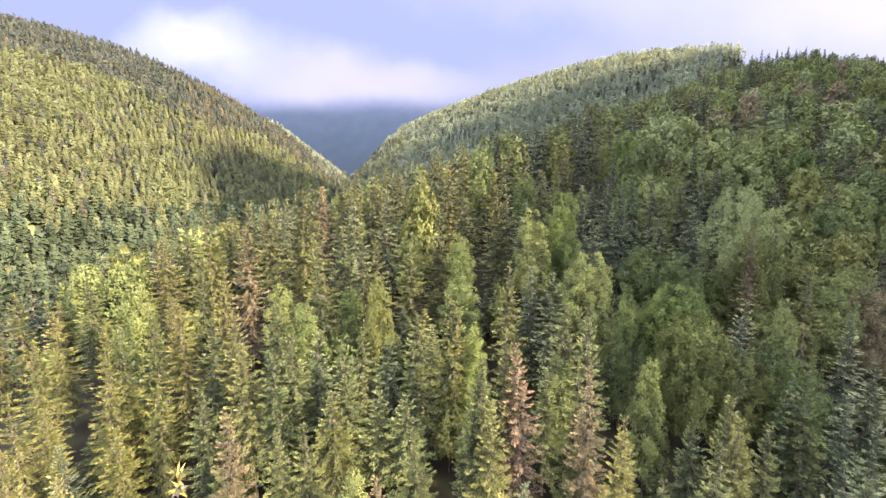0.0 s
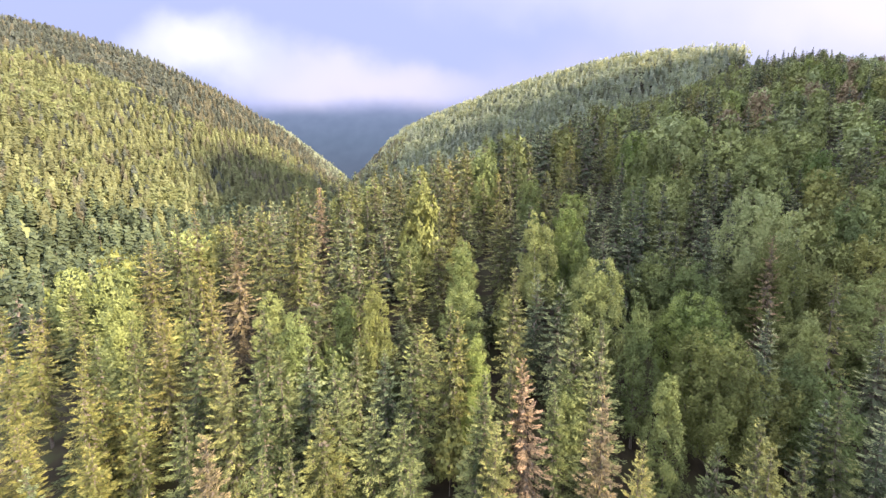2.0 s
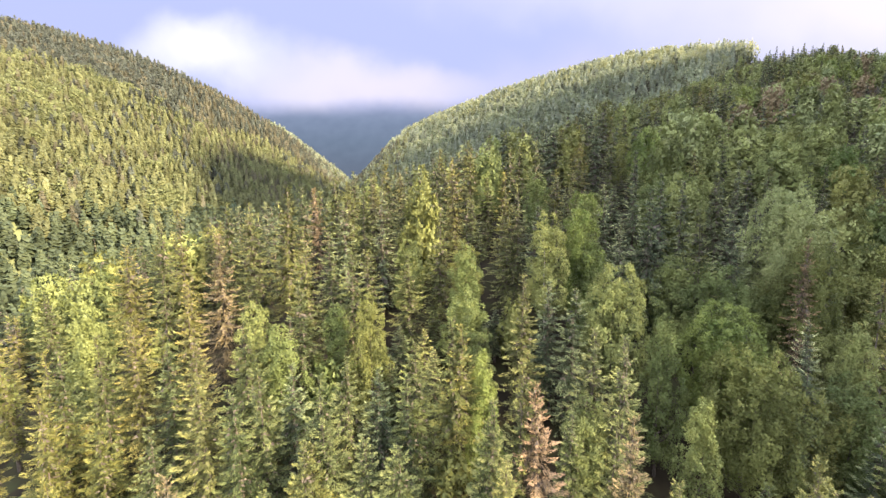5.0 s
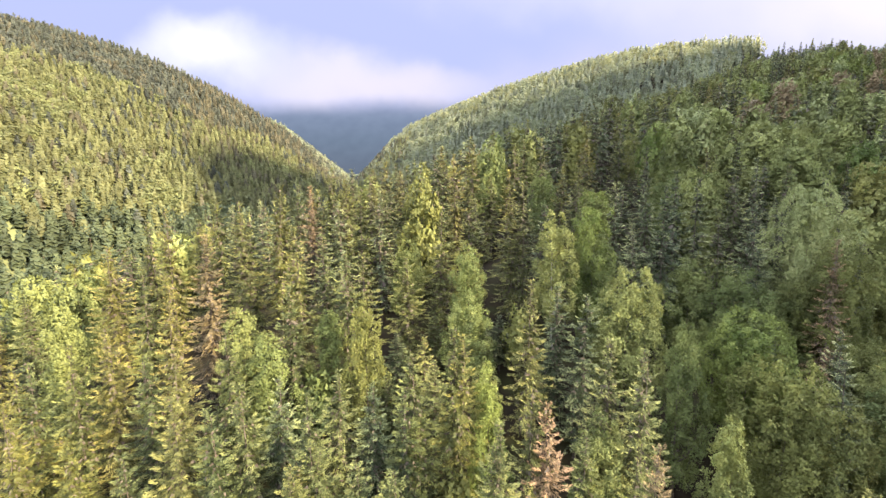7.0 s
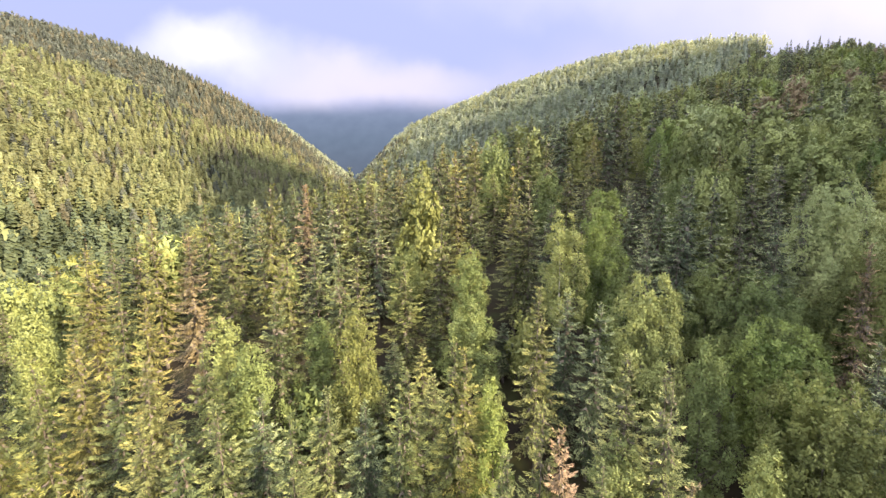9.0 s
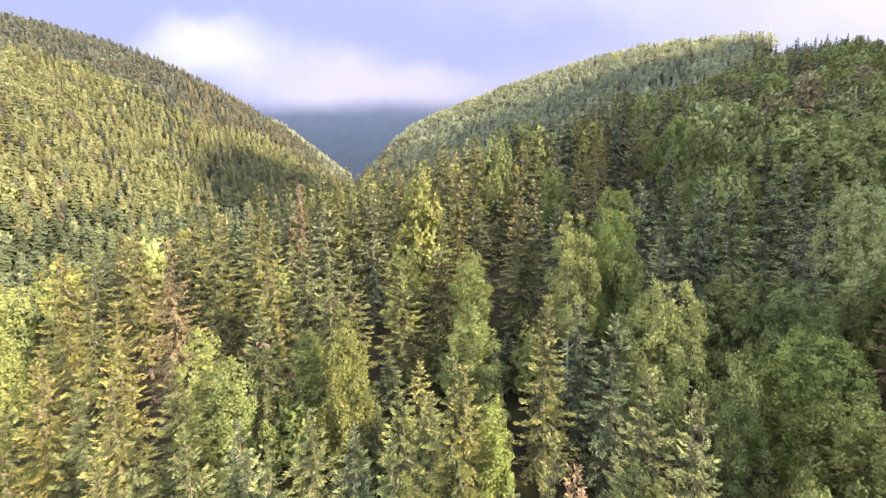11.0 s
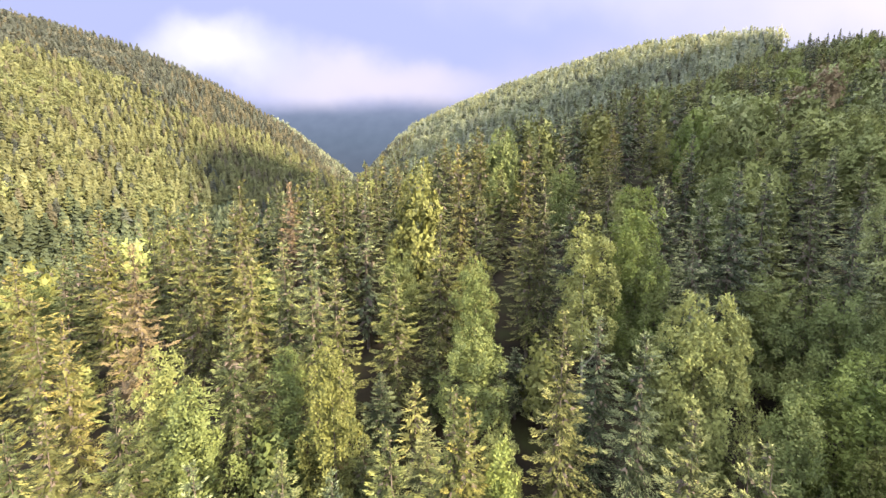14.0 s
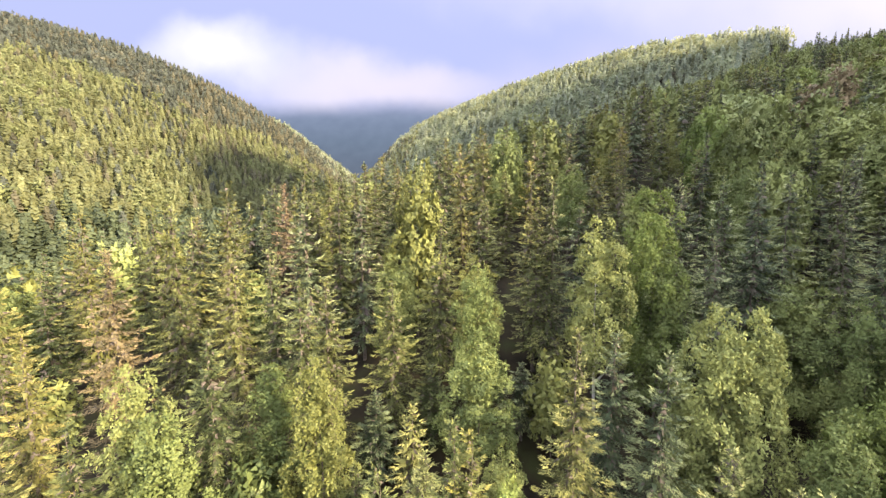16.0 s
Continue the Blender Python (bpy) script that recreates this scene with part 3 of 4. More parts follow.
def broadleaf(x, y, top, width=5.5, look_of="green", kind="oval", bark=BARK, plain=False):
    detail = "plain" if plain else "small" if width <= 6.4 else "big" if y < 60 else "wide"
    width = 0.92 * width if width < 7 else 1.3 + 0.72 * width
    tree = rooted("broadleaf_tree", x, y, top, width, DETAIL[detail][0])
    shapes = [b for b in BROADS if b[0] == (kind, detail)]
    _, crown, trunk, limbs = shapes[int(rnd.integers(0, len(shapes)))]
    piece("trunk", trunk, tree, bark)
    for limb in limbs:
        piece("limb", limb, tree, bark)
    piece("crown", crown, tree, LEAVES[look_of])
    return tagged(tree, LEAF_WORDS[look_of], "broadleaf tree", "forest trees")


# ---- trees: each one on the near slope ----
fir(-40.0, 55.8, 34.0, 7.4, "gold")
fir(-47.0, 67.3, 33.6, 5.0, "green")
fir(-37.8, 63.5, 38.0, 7.8, "gold")
fir(-27.1, 53.7, 35.4, 6.2, "rust")
fir(-26.2, 60.2, 39.0, 6.7, "olive")
fir(-22.5, 62.0, 41.1, 7.0, "gold")
fir(-16.3, 53.5, 36.1, 6.7, "olive")
fir(-13.4, 54.4, 35.6, 5.8, "green")
fir(-22.1, 86.9, 43.1, 6.6, "olive")
fir(-12.9, 68.9, 41.0, 6.7, "olive")
fir(-10.6, 51.5, 33.6, 5.8, "olive")
fir(-9.2, 53.4, 33.7, 6.0, "olive")
fir(-12.6, 75.1, 42.5, 6.2, "olive")
fir(-6.9, 71.8, 41.0, 6.7, "green")
fir(-0.8, 59.5, 37.9, 6.5, "olive")
fir(10.3, 63.0, 41.5, 6.2, "green")
fir(21.9, 55.7, 36.4, 5.8, "blue")
fir(26.0, 62.2, 41.5, 6.5, "blue")
fir(26.1, 58.2, 40.8, 6.5, "blue")
fir(31.3, 55.0, 38.3, 6.7, "green")
fir(36.0, 56.9, 38.2, 6.5, "blue")
fir(8.0, 46.6, 31.9, 5.5, "olive")
fir(12.6, 46.5, 30.6, 5.3, "blue")
fir(-15.4, 47.7, 31.0, 6.0, "green")
fir(-17.6, 40.9, 29.0, 5.8, "olive")
fir(-30.1, 48.3, 32.4, 5.0, "olive")
fir(-26.8, 46.6, 31.3, 5.3, "gold")
fir(-29.6, 43.0, 27.6, 5.3, "gold")
fir(-32.1, 42.3, 27.3, 5.0, "olive")
fir(-24.8, 41.3, 26.5, 5.3, "green")
fir(-22.9, 41.2, 27.1, 5.5, "olive")
fir(-19.3, 37.1, 25.4, 5.5, "olive")
fir(-15.9, 36.0, 25.4, 4.8, "green")
fir(-14.9, 38.0, 25.8, 5.3, "green")
fir(-13.5, 40.2, 25.4, 5.0, "blue")
fir(-9.9, 36.9, 25.9, 5.0, "green")
fir(-9.0, 36.3, 22.6, 4.8, "green")
fir(-8.8, 40.3, 25.8, 5.3, "green")
fir(-5.7, 39.8, 24.9, 4.6, "blue")
fir(-2.9, 38.3, 25.1, 5.0, "green")
fir(-2.2, 39.6, 27.8, 5.0, "olive")
fir(1.2, 41.5, 28.5, 5.5, "gold")
fir(3.2, 33.5, 25.5, 5.5, "green")
fir(5.7, 35.1, 27.6, 3.8, "olive")
fir(7.6, 34.6, 26.3, 4.6, "rust")
fir(13.8, 36.6, 29.0, 5.0, "green")
fir(12.7, 40.3, 28.5, 5.5, "green")
fir(12.7, 31.8, 25.9, 5.0, "rust")
fir(11.7, 32.7, 24.9, 4.3, "olive")
fir(32.5, 41.0, 26.5, 5.3, "blue")
fir(35.5, 45.1, 27.6, 4.1, "blue")
fir(-23.8, 36.9, 20.9, 4.6, "green")
fir(-29.3, 37.8, 21.3, 5.0, "gold")
fir(-37.8, 42.0, 25.5, 5.3, "gold")
fir(-36.4, 42.5, 25.6, 5.0, "green")
fir(-10.5, 34.5, 21.8, 4.6, "olive")
fir(-53.6, 58.3, 26.8, 5.0, "green")
fir(-6.5, 36.1, 21.1, 5.0, "green")
fir(-13.5, 30.3, 20.2, 4.6, "olive")
fir(-11.0, 30.3, 21.3, 4.3, "olive")
fir(-10.3, 35.8, 20.6, 5.0, "gold")
fir(-3.5, 35.1, 21.6, 5.0, "green")
fir(-2.0, 29.3, 20.9, 5.5, "olive")
fir(3.9, 31.6, 22.6, 5.0, "olive")
fir(2.9, 33.3, 25.0, 5.3, "green")
fir(14.1, 28.7, 21.3, 4.8, "gold")
fir(20.8, 28.2, 21.4, 4.6, "green")
fir(24.1, 29.6, 22.2, 4.6, "olive")
fir(26.3, 29.8, 21.5, 4.8, "olive")
fir(34.5, 34.7, 23.4, 5.3, "olive")
fir(-17.7, 29.8, 22.4, 5.5, "rust")
fir(-35.2, 39.2, 23.4, 5.3, "gold")
fir(-46.7, 43.2, 23.3, 5.3, "gold")
fir(-42.9, 39.5, 17.2, 5.0, "gold")
fir(-35.7, 34.3, 16.7, 4.8, "blue")
fir(-32.4, 36.2, 17.1, 5.3, "gold")
fir(-49.3, 48.8, 25.2, 5.8, "gold")
fir(-18.0, 71.9, 43.9, 6.5, "olive")
fir(-32.4, 66.1, 38.9, 6.7, "olive")
fir(39.9, 65.8, 43.2, 6.5, "green")
broadleaf(-5.2, 61.6, 34.2, 4.8, "green", "oval")
broadleaf(2.6, 56.1, 34.1, 4.8, "green", "oval")
broadleaf(13.1, 57.7, 38.0, 6.0, "green", "oval", PALE_BARK)
broadleaf(17.9, 59.0, 40.7, 6.2, "bright", "oval")
broadleaf(18.1, 57.2, 35.7, 5.8, "green", "pointed")
broadleaf(18.1, 48.5, 32.9, 8.4, "green", "oval")
broadleaf(29.1, 56.9, 32.5, 8.0, "green", "round")
broadleaf(32.2, 53.5, 31.9, 7.4, "green", "round")
broadleaf(27.9, 46.0, 29.5, 8.6, "bright", "round")
broadleaf(43.1, 58.2, 41.3, 9.4, "grey", "round")
broadleaf(53.3, 61.7, 38.6, 8.6, "green", "round")
broadleaf(42.7, 53.4, 34.8, 7.6, "olive", "round")
broadleaf(20.9, 43.9, 29.4, 5.0, "green", "pointed")
broadleaf(2.4, 51.6, 29.2, 6.0, "green", "oval")
broadleaf(-7.8, 46.6, 30.3, 5.0, "olive", "pointed")
broadleaf(-12.3, 49.1, 28.7, 5.0, "green", "pointed")
broadleaf(-19.5, 46.4, 29.5, 4.8, "green", "oval")
broadleaf(-15.9, 44.7, 28.1, 6.0, "green", "pointed")
broadleaf(-37.6, 47.6, 29.7, 6.2, "green", "pointed")
broadleaf(3.6, 41.2, 26.2, 4.4, "bright", "pointed")
broadleaf(11.7, 38.2, 23.6, 4.6, "green", "oval")
broadleaf(20.4, 36.7, 24.5, 4.6, "green", "pointed")
broadleaf(27.1, 40.3, 27.5, 8.6, "olive", "round")
broadleaf(32.6, 41.7, 23.2, 6.6, "olive", "round")
broadleaf(61.2, 82.7, 49.8, 10.0, "green", "round")
broadleaf(60.7, 89.2, 53.2, 12.0, "green", "round")
broadleaf(37.5, 77.1, 48.8, 7.5, "olive", "round")
fir(-16.0, 70.7, 39.9, 6.5, "olive")
fir(-24.2, 80.9, 41.4, 6.2, "rust")
fir(-37.4, 69.8, 36.3, 5.5, "olive")
fir(-45.1, 69.7, 36.1, 5.5, "olive")
fir(-4.6, 55.8, 32.7, 6.0, "olive")
fir(4.3, 73.0, 39.3, 5.8, "green")
fir(8.5, 63.0, 39.4, 6.7, "olive")
broadleaf(2.9, 62.1, 33.9, 5.0, "olive", "oval")
broadleaf(41.8, 87.6, 45.5, 8.0, "green", "round")
broadleaf(76.4, 102.7, 55.7, 10.0, "green", "round")
broadleaf(83.5, 99.8, 55.7, 10.0, "green", "round")
broadleaf(56.9, 93.6, 50.4, 7.0, "green", "round")
broadleaf(43.8, 51.5, 25.1, 7.0, "green", "round")
broadleaf(40.4, 58.1, 29.1, 7.0, "green", "round")
broadleaf(41.4, 56.0, 28.9, 7.0, "green", "round")
broadleaf(52.1, 58.5, 30.4, 8.0, "olive", "round")
fir(-35.2, 43.1, 17.8, 5.3, "gold")
fir(-32.0, 46.5, 27.5, 5.0, "gold")
fir(-19.6, 41.9, 21.8, 4.6, "olive")
fir(-53.6, 58.3, 28.0, 5.0, "green")
fir(-11.0, 86.1, 41.4, 6.2, "green")
fir(-3.8, 83.2, 41.3, 6.2, "green")
fir(0.8, 86.3, 41.4, 6.2, "green")
fir(8.0, 83.7, 43.3, 6.2, "olive")
broadleaf(16.8, 81.9, 44.2, 6.0, "green", "oval")
fir(21.4, 83.9, 43.3, 6.0, "blue")
fir(29.9, 79.7, 41.1, 6.0, "blue")
broadleaf(39.7, 73.8, 41.0, 7.0, "green", "oval")
fir(48.9, 78.0, 41.0, 6.0, "blue")
fir(-21.7, 99.6, 45.5, 6.0, "olive")
fir(-14.5, 97.6, 44.7, 6.0, "olive")
fir(47.7, 44.5, 25.9, 5.3, "blue")
fir(45.7, 39.9, 22.3, 5.3, "blue")
fir(37.9, 34.7, 21.3, 5.0, "blue")
fir(37.7, 31.5, 19.9, 5.0, "blue")
broadleaf(55.8, 50.9, 28.4, 8.0, "rust", "round")
fir(31.3, 28.4, 19.1, 4.8, "blue")
fir(33.1, 27.3, 18.5, 4.8, "green")
fir(-44.0, 37.6, 19.8, 5.3, "gold")
fir(-37.1, 31.2, 18.0, 5.0, "gold")
fir(-29.9, 28.2, 18.0, 4.6, "gold")
broadleaf(-6.8, 27.4, 19.7, 4.2, "green", "pointed")
fir(-5.0, 25.5, 20.1, 3.8, "rust")
fir(6.5, 26.4, 19.2, 4.6, "blue")
fir(15.2, 25.4, 19.9, 4.1, "green")
fir(11.0, 24.5, 20.2, 4.3, "gold")
fir(23.9, 31.0, 23.3, 4.8, "olive")
fir(6.3, 56.0, 25.5, 4.8, "blue")
fir(10.7, 52.8, 23.9, 4.6, "blue")
fir(-1.4, 55.8, 25.5, 4.6, "green")
fir(-5.7, 52.6, 24.6, 4.3, "blue")
fir(11.3, 49.4, 30.8, 5.0, "blue")
fir(40.9, 51.8, 35.0, 3.6, "rust")
broadleaf(36.1, 40.9, 24.1, 6.0, "green", "round")
fir(34.3, 36.5, 21.9, 5.3, "blue")
broadleaf(26.2, 32.3, 20.6, 4.6, "olive", "pointed")
fir(21.4, 31.2, 20.7, 4.8, "green")
broadleaf(51.7, 51.8, 29.5, 7.5, "green", "round")
fir(15.8, 31.3, 21.3, 4.8, "olive")
fir(0.6, 41.2, 29.2, 5.5, "olive")
fir(-1.3, 46.0, 24.2, 4.1, "green")
broadleaf(4.1, 47.2, 23.6, 3.6, "green", "oval")
fir(10.2, 37.1, 22.8, 4.3, "green")
fir(-36.2, 42.0, 21.5, 5.3, "gold")
broadleaf(75.1, 74.4, 41.7, 8.5, "green", "round")
broadleaf(63.5, 61.4, 34.6, 7.5, "olive", "round")
broadleaf(55.8, 52.7, 30.2, 6.5, "green", "oval")
broadleaf(36.4, 37.6, 23.7, 5.0, "green", "oval")
fir(66.8, 78.9, 45.0, 6.0, "green")

fir(15.3, 39.3, 27.5, 5.0, "green")
broadleaf(37.4, 42.6, 28.7, 5.2, "green", "pointed")
fir(46.0, 71.2, 45.2, 5.6, "blue")
fir(53.6, 74.3, 44.3, 6.0, "green")
fir(41.1, 60.2, 37.5, 6.0, "blue")
fir(34.2, 65.0, 42.0, 6.0, "blue")
fir(31.0, 64.2, 42.9, 6.0, "blue")
fir(21.5, 62.1, 41.3, 6.0, "blue")
fir(32.1, 76.8, 47.5, 6.0, "blue")
fir(52.3, 85.0, 49.0, 6.0, "green")
fir(22.7, 80.4, 44.4, 6.0, "olive")
broadleaf(37.5, 71.0, 43.6, 7.5, "green", "round")

# ---- trees between them ----
def free(x, y, gap):
    return all((x - a) ** 2 + (y - b) ** 2 > (gap + 0.45 * w) ** 2 for a, b, w in STANDING)


def sprinkle(n, x_lo, x_hi, y_lo, y_hi, gap, keep, rng):
    """Up to n places at least a gap apart, where keep() holds."""
    cells, found = {}, []
    for _ in range(n * 12):
        if len(found) >= n:
            break
        x, y = rng.uniform(x_lo, x_hi), rng.uniform(y_lo, y_hi)
        if not keep(x, y):
            continue
        cx, cy = int(x // gap), int(y // gap)
        if any((x - p) ** 2 + (y - q) ** 2 < gap * gap for i in (-1, 0, 1) for j in (-1, 0, 1) for p, q in cells.get((cx + i, cy + j), ())):
            continue
        cells.setdefault((cx, cy), []).append((x, y))
        found.append((x, y))
    return found


def near_side(x, y):
    return (x + 11) * 0.62 - (y - 97) * 0.78


# low trees under the tall ones
for x, y in sprinkle(130, -64, 100, 12, 106, 4.2, lambda x, y: abs(x) < 1.25 * y + 14 and (y > 24 or abs(x) > 20) and near_side(x, y) > -6 and free(x, y, 0.9), rnd):
    top = float(tops(x, y)) - rnd.uniform(7.0, 11.0)
    if rnd.random() < 0.62:
        fir(x, y, top, rnd.uniform(3.2, 4.2), ("green", "blue", "olive")[int(rnd.integers(0, 3))], low=True)
    else:
        broadleaf(x, y, top, rnd.uniform(3.4, 4.6), ("green", "green", "olive")[int(rnd.integers(0, 3))], "oval", plain=True)
# the next rows up the slope
for x, y in sprinkle(150, -75, 92, 32, 106, 4.9, lambda x, y: abs(x) < 1.2 * y + 10 and (y > 60 or x > 36) and near_side(x, y) > -14 and free(x, y, 3.0 if x > 28 else 2.7), rnd):
    top = float(tops(x, y)) + rnd.uniform(-3.5, 3.0)
    leafy = rnd.random() < (0.45 if x > 28 else 0.08)
    if leafy:
        broadleaf(x, y, top, rnd.uniform(5.0, 8.0), ("green", "green", "bright" if x > 28 else "green", "olive", "olive")[int(rnd.integers(0, 5))], ("round", "oval")[int(rnd.integers(0, 2))], plain=False)
    else:
        fir(x, y, top, rnd.uniform(5.2, 6.6), ("green", "blue", "olive", "gold")[int(rnd.integers(0, 4))], True)

# ---- woods further off ----
def fir_template(tiers, sides, full, taper, rng):
    """A simpler fir: ragged skirts of boughs one above the other round an uneven dark core."""
    fat = rng.uniform(0.75, 1.05)
    body = lump(3, 4, lambda u: full * R0 * 0.72 * np.minimum(1, taper * (1 - u) ** fat) * np.minimum(1, 0.25 + 6 * u), 0.2, rng) * np.array([1, 1, H0 * 0.9])
    body[:, :, 2] += H0 * 0.06
    out, young = [body], [np.zeros(len(body), int)]
    for k in range(tiers):
        s = (k + 0.9) / tiers
        reach = R0 * full * min(1.0, 0.08 + taper * s ** fat)
        n = sides + (k > tiers // 2)
        phi = rng.uniform(0, 6.28) + (np.arange(n) + rng.normal(0, 0.16, n)) * 6.283 / n
        flat = np.stack([np.cos(phi), np.sin(phi), np.zeros(n)], 1)
        far = reach * rng.uniform(0.62, 1.15, n)
        z = H0 * (1 - 0.9 * s) + rng.normal(0, 0.2, n)
        top = flat * (far * 0.30)[:, None]
        top[:, 2] = z + H0 / tiers * rng.uniform(0.5, 1.0, n)
        tip = flat * far[:, None]
        tip[:, 2] = z
        way = tip - top
        out.append(spikes(top, unit(way), np.linalg.norm(way, axis=1), far * rng.uniform(0.9, 1.3, n) + 0.5, unit(flat + np.array([0, 0, 0.6]))))
        young.append((rng.random(n) < 0.62).astype(int))
    return np.concatenate(out), np.concatenate(young)


def leaf_template(clumps, leaves, size, rng):
    """A simpler broadleaf tree: fewer, larger leaf clumps over a dark inside, and a plain trunk."""
    crown, _ = broad_crown(H0, R1, clumps, leaves, 0.2 + 0.1 * rng.random(), rng.choice([0.0, 0.15, 0.4]), rng, size)
    body = np.concatenate([crown, tube_tris(H0 * 0.6)])
    return body, np.where(np.arange(len(body)) >= len(crown), -1, 0)


def tube_tris(h):
    q = tube_quads((0, 0, 0), (0, 0, h), 0.2, 0.12, 5)
    return np.concatenate([q[:, [0, 1, 2]], q[:, [0, 2, 3]]])


WOOD_MATERIALS = [*NEEDLES["green"], *NEEDLES["blue"], *NEEDLES["olive"], *NEEDLES["gold"], *NEEDLES["rust"], LEAVES["green"], LEAVES["olive"], LEAVES["bright"], LEAVES["rust"], *HAZED_HILL_WOOD, *HAZED_BACK_WOOD, LEAVES["grey"], *SHADED_FOOT_WOOD, BARK]


def wood(name, label, places, firs, leafs, leafy, needle_mix, leaf_mix, size, rng, grow=lambda x, y: 1.0):
    """One stand of trees too many to count: every tree a copy of a template, turned and scaled."""
    quads, index, tones = [], [], []
    for x, y in places:
        base = float(ground_z(x, y))
        is_leaf = rng.random() < leafy(x, y)
        shapes = leafs(x, y) if is_leaf else firs(x, y)
        tpl, young = shapes[int(rng.integers(0, len(shapes)))]
        wide, tall = rng.uniform(*(size[2:4] if is_leaf else size[0:2])) / (2 * (R1 if is_leaf else R0)), float(stand_height(x, y)) * rng.normal(1.0, 0.10) / H0
        if is_leaf:
            tall *= 0.95
        wide, tall = wide * grow(x, y), tall * grow(x, y) ** 0.7
        t = rng.uniform(0, 6.28)
        c, s = math.cos(t) * wide, math.sin(t) * wide
        q = tpl @ np.array([[c, s, 0], [-s, c, 0], [0, 0, tall]]) + np.array([x, y, base])
        quads.append(q.astype(np.float32))
        mix = (leaf_mix if is_leaf else needle_mix)(x, y)
        tone = mix[int(rng.integers(0, len(mix)))]
        index.append(np.where((young < 0) | (young > 1), len(WOOD_MATERIALS) - 1, young + tone))
        tones.append(np.full(len(young), np.clip(rng.normal(0, 0.4), -1, 1), np.float32))
    me = quad_mesh(name, np.concatenate(quads), None, np.concatenate(index), WOOD_MATERIALS)
    me.attributes.new("tree_tone", "FLOAT", "FACE").data.foreach_set("value", np.concatenate(tones))
    return tagged(new(name, me), label, "forest", kind="stuff")


mid_firs = [conifer_crown(H0, R0, 14, 6, 2.6, 0.12, rnd, 0.14, 1.6) for _ in range(8)]
far_firs = [fir_template(7, 7, 1.15, rnd.uniform(1.1, 1.6), rnd) for _ in range(12)]
mid_leafs = [leaf_template(75, 850, 0.95, rnd) for _ in range(8)]
far_leafs = [leaf_template(16, 110, 1.7, rnd) for _ in range(8)]


def by_distance(mid, far, limit):
    return lambda x, y: mid if math.hypot(x, y) < limit else far


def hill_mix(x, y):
    """Shade put into the colour: grey needles along the crest of the hill across the valley and dark ones at its foot;
    warm stands below its right shoulder.
    """
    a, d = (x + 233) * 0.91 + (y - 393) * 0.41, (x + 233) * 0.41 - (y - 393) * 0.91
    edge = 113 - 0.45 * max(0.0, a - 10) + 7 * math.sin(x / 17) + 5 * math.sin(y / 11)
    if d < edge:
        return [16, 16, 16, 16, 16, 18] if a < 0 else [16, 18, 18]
    # shade over the foot, as dark needles
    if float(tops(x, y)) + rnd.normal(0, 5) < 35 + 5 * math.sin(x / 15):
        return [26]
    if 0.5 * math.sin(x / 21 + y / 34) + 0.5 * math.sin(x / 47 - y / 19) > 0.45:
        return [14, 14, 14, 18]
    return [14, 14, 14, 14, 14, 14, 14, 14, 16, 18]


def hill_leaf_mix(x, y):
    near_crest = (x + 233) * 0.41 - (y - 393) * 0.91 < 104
    # leafy trees at foot and crest carry the same shade in their colour
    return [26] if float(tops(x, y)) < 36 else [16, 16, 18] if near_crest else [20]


def hill_leafy(x, y):
    return 0.5 if math.sin(x / 18 + 1.5) + math.sin(y / 15) + math.sin((x + y) / 29) > 1.1 else 0.1


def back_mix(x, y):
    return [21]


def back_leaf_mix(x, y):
    # paler leaf colour near the crest, for the sunlight along it
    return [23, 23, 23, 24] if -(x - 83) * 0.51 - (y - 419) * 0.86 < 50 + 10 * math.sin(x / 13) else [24]


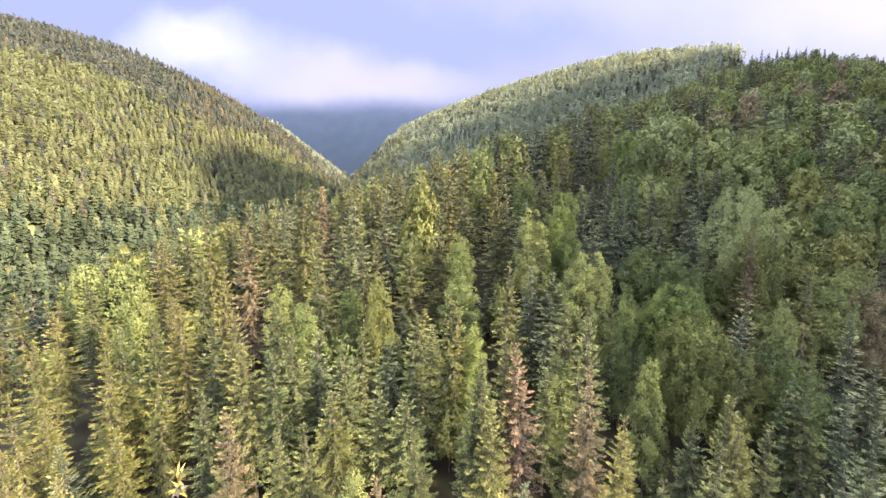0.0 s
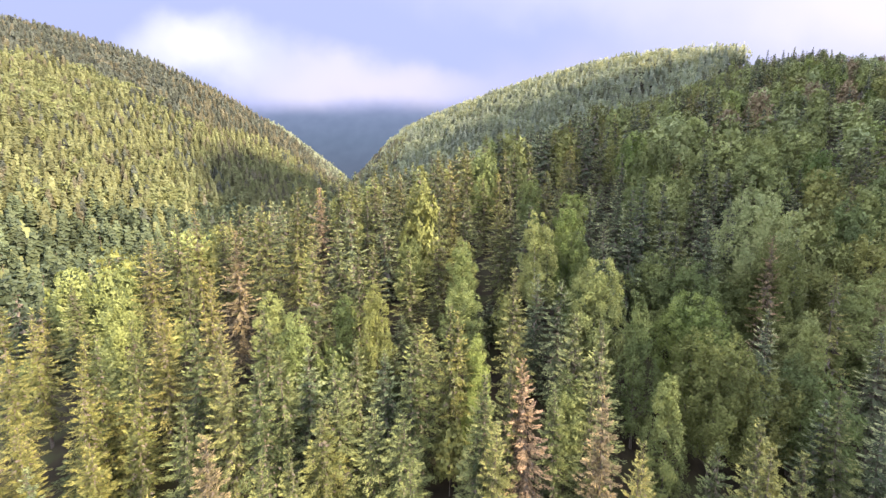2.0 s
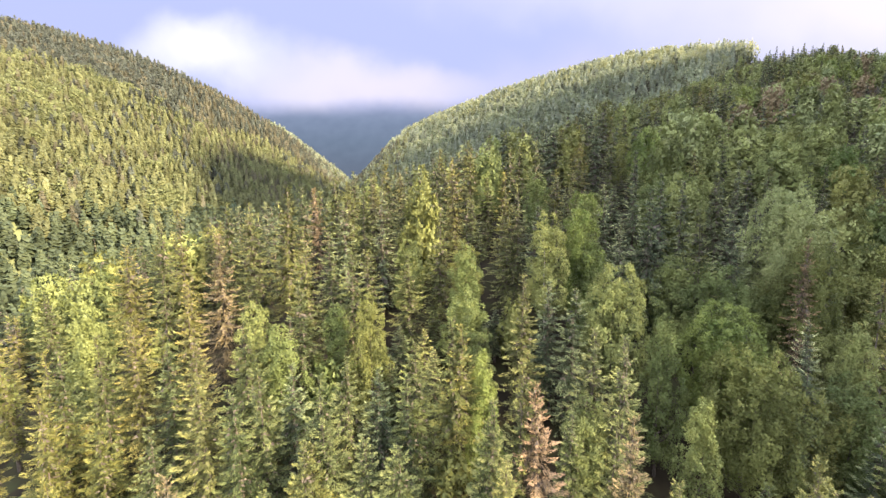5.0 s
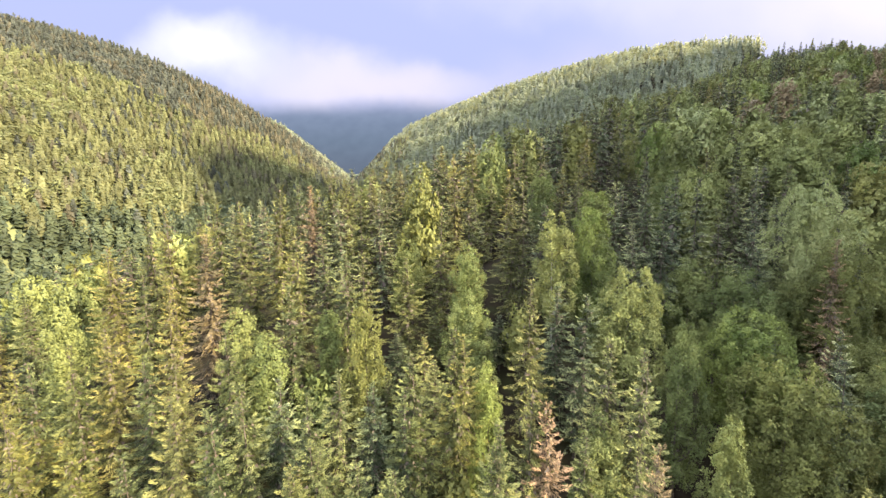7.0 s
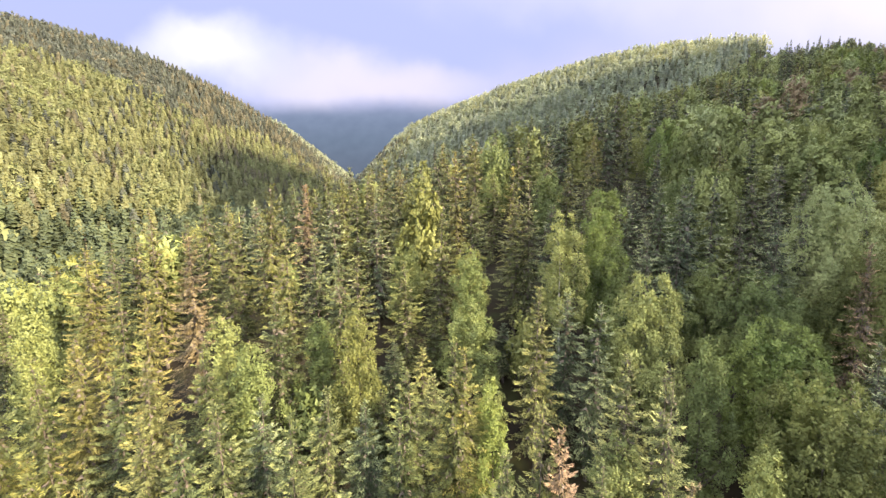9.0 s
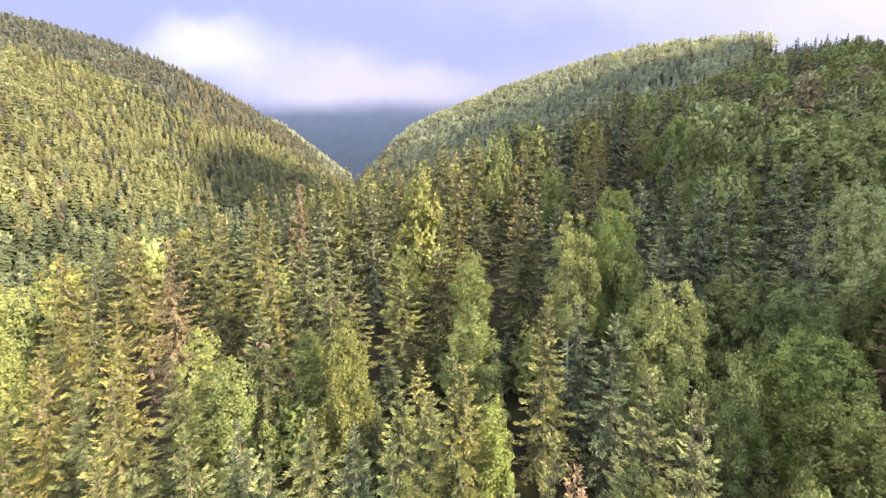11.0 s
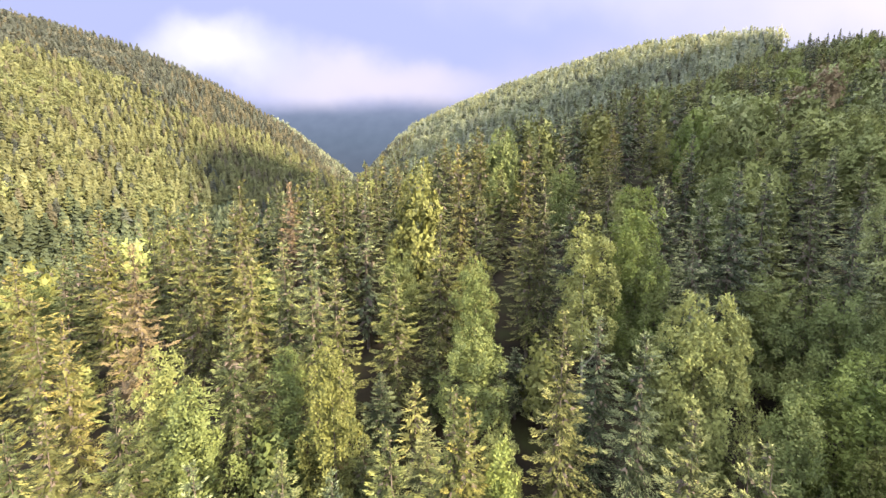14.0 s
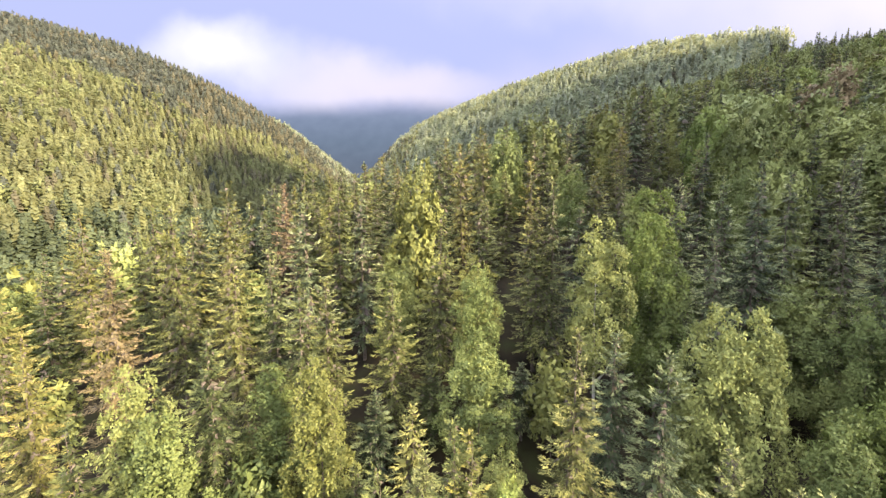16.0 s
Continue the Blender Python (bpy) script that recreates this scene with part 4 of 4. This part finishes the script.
spots = sprinkle(1800, -70, 300, 30, 300, 4.5, lambda x, y: -24 < near_side(x, y) < 26 and abs(x) < 1.2 * y + 20 and free(x, y, 2.4) and (y > 103 or x > 89 or near_side(x, y) < -12), rnd)
spots += sprinkle(1200, -70, 300, 30, 300, 6.4, lambda x, y: 27 < near_side(x, y) < 78 and abs(x) < 1.2 * y + 20 and free(x, y, 3.4) and (y > 103 or x > 89), rnd)
wood("spur_forest", "mixed dark firs and round broadleaf trees covering the spur", spots, by_distance(mid_firs, mid_firs, 0), by_distance(mid_leafs, mid_leafs, 0),
     lambda x, y: 0.58 if near_side(x, y) > 27 else 0.25, lambda x, y: [0, 2, 2, 2, 4, 6], lambda x, y: [10, 10, 10, 25, 11, 11, 12, 25, 13] if near_side(x, y) > 27 else [10, 10, 11], (4.6, 6.0, 5.8, 8.8), rnd, lambda x, y: 1.0 - 0.24 * min(1.0, max(0.0, (math.hypot(x, y) - 150) / 60)))
def across_valley(x, y):
    return near_side(x, y) < -18 and (x + 233) * 0.41 - (y - 393) * 0.91 > 28 and x > -1.2 * y - 10


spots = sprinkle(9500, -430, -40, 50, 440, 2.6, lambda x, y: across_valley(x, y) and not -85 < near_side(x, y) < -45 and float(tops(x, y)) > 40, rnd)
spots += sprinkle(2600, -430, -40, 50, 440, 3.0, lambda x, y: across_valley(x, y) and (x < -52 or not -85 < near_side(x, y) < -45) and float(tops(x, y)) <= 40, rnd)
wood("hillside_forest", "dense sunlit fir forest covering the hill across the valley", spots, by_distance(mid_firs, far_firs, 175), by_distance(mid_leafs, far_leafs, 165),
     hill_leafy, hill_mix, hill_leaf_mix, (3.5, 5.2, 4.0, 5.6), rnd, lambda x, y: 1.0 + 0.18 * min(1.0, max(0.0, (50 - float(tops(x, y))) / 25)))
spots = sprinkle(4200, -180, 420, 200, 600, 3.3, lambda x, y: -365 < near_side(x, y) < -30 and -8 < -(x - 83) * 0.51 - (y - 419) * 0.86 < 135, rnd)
wood("back_hill_forest", "mixed forest with broadleaf crowns coloured pale and sunlit on the hill beyond the spur", spots, by_distance(mid_firs, far_firs, 0), by_distance(mid_leafs, far_leafs, 0),
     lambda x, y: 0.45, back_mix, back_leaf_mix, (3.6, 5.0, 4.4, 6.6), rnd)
slope_firs = [conifer_crown(H0, R0, 14, 6, 2.0, 0.12, rnd, 0.2, 1.6) for _ in range(7)]
spots = sprinkle(190, -50, 62, -14, 36, 4.6, lambda x, y: (y < 25 or abs(x) > 1.2 * y + 6) and free(x, y, 1.6), rnd)
wood("slope_forest", "fir forest on the slope below the viewpoint", spots, by_distance(slope_firs, slope_firs, 0), by_distance(mid_leafs, mid_leafs, 0),
     lambda x, y: 0.22 if y < 8 else 0.0, lambda x, y: [0, 0, 2, 4, 4, 6], lambda x, y: [10, 11], (5.0, 6.4, 5.5, 8.0), rnd)
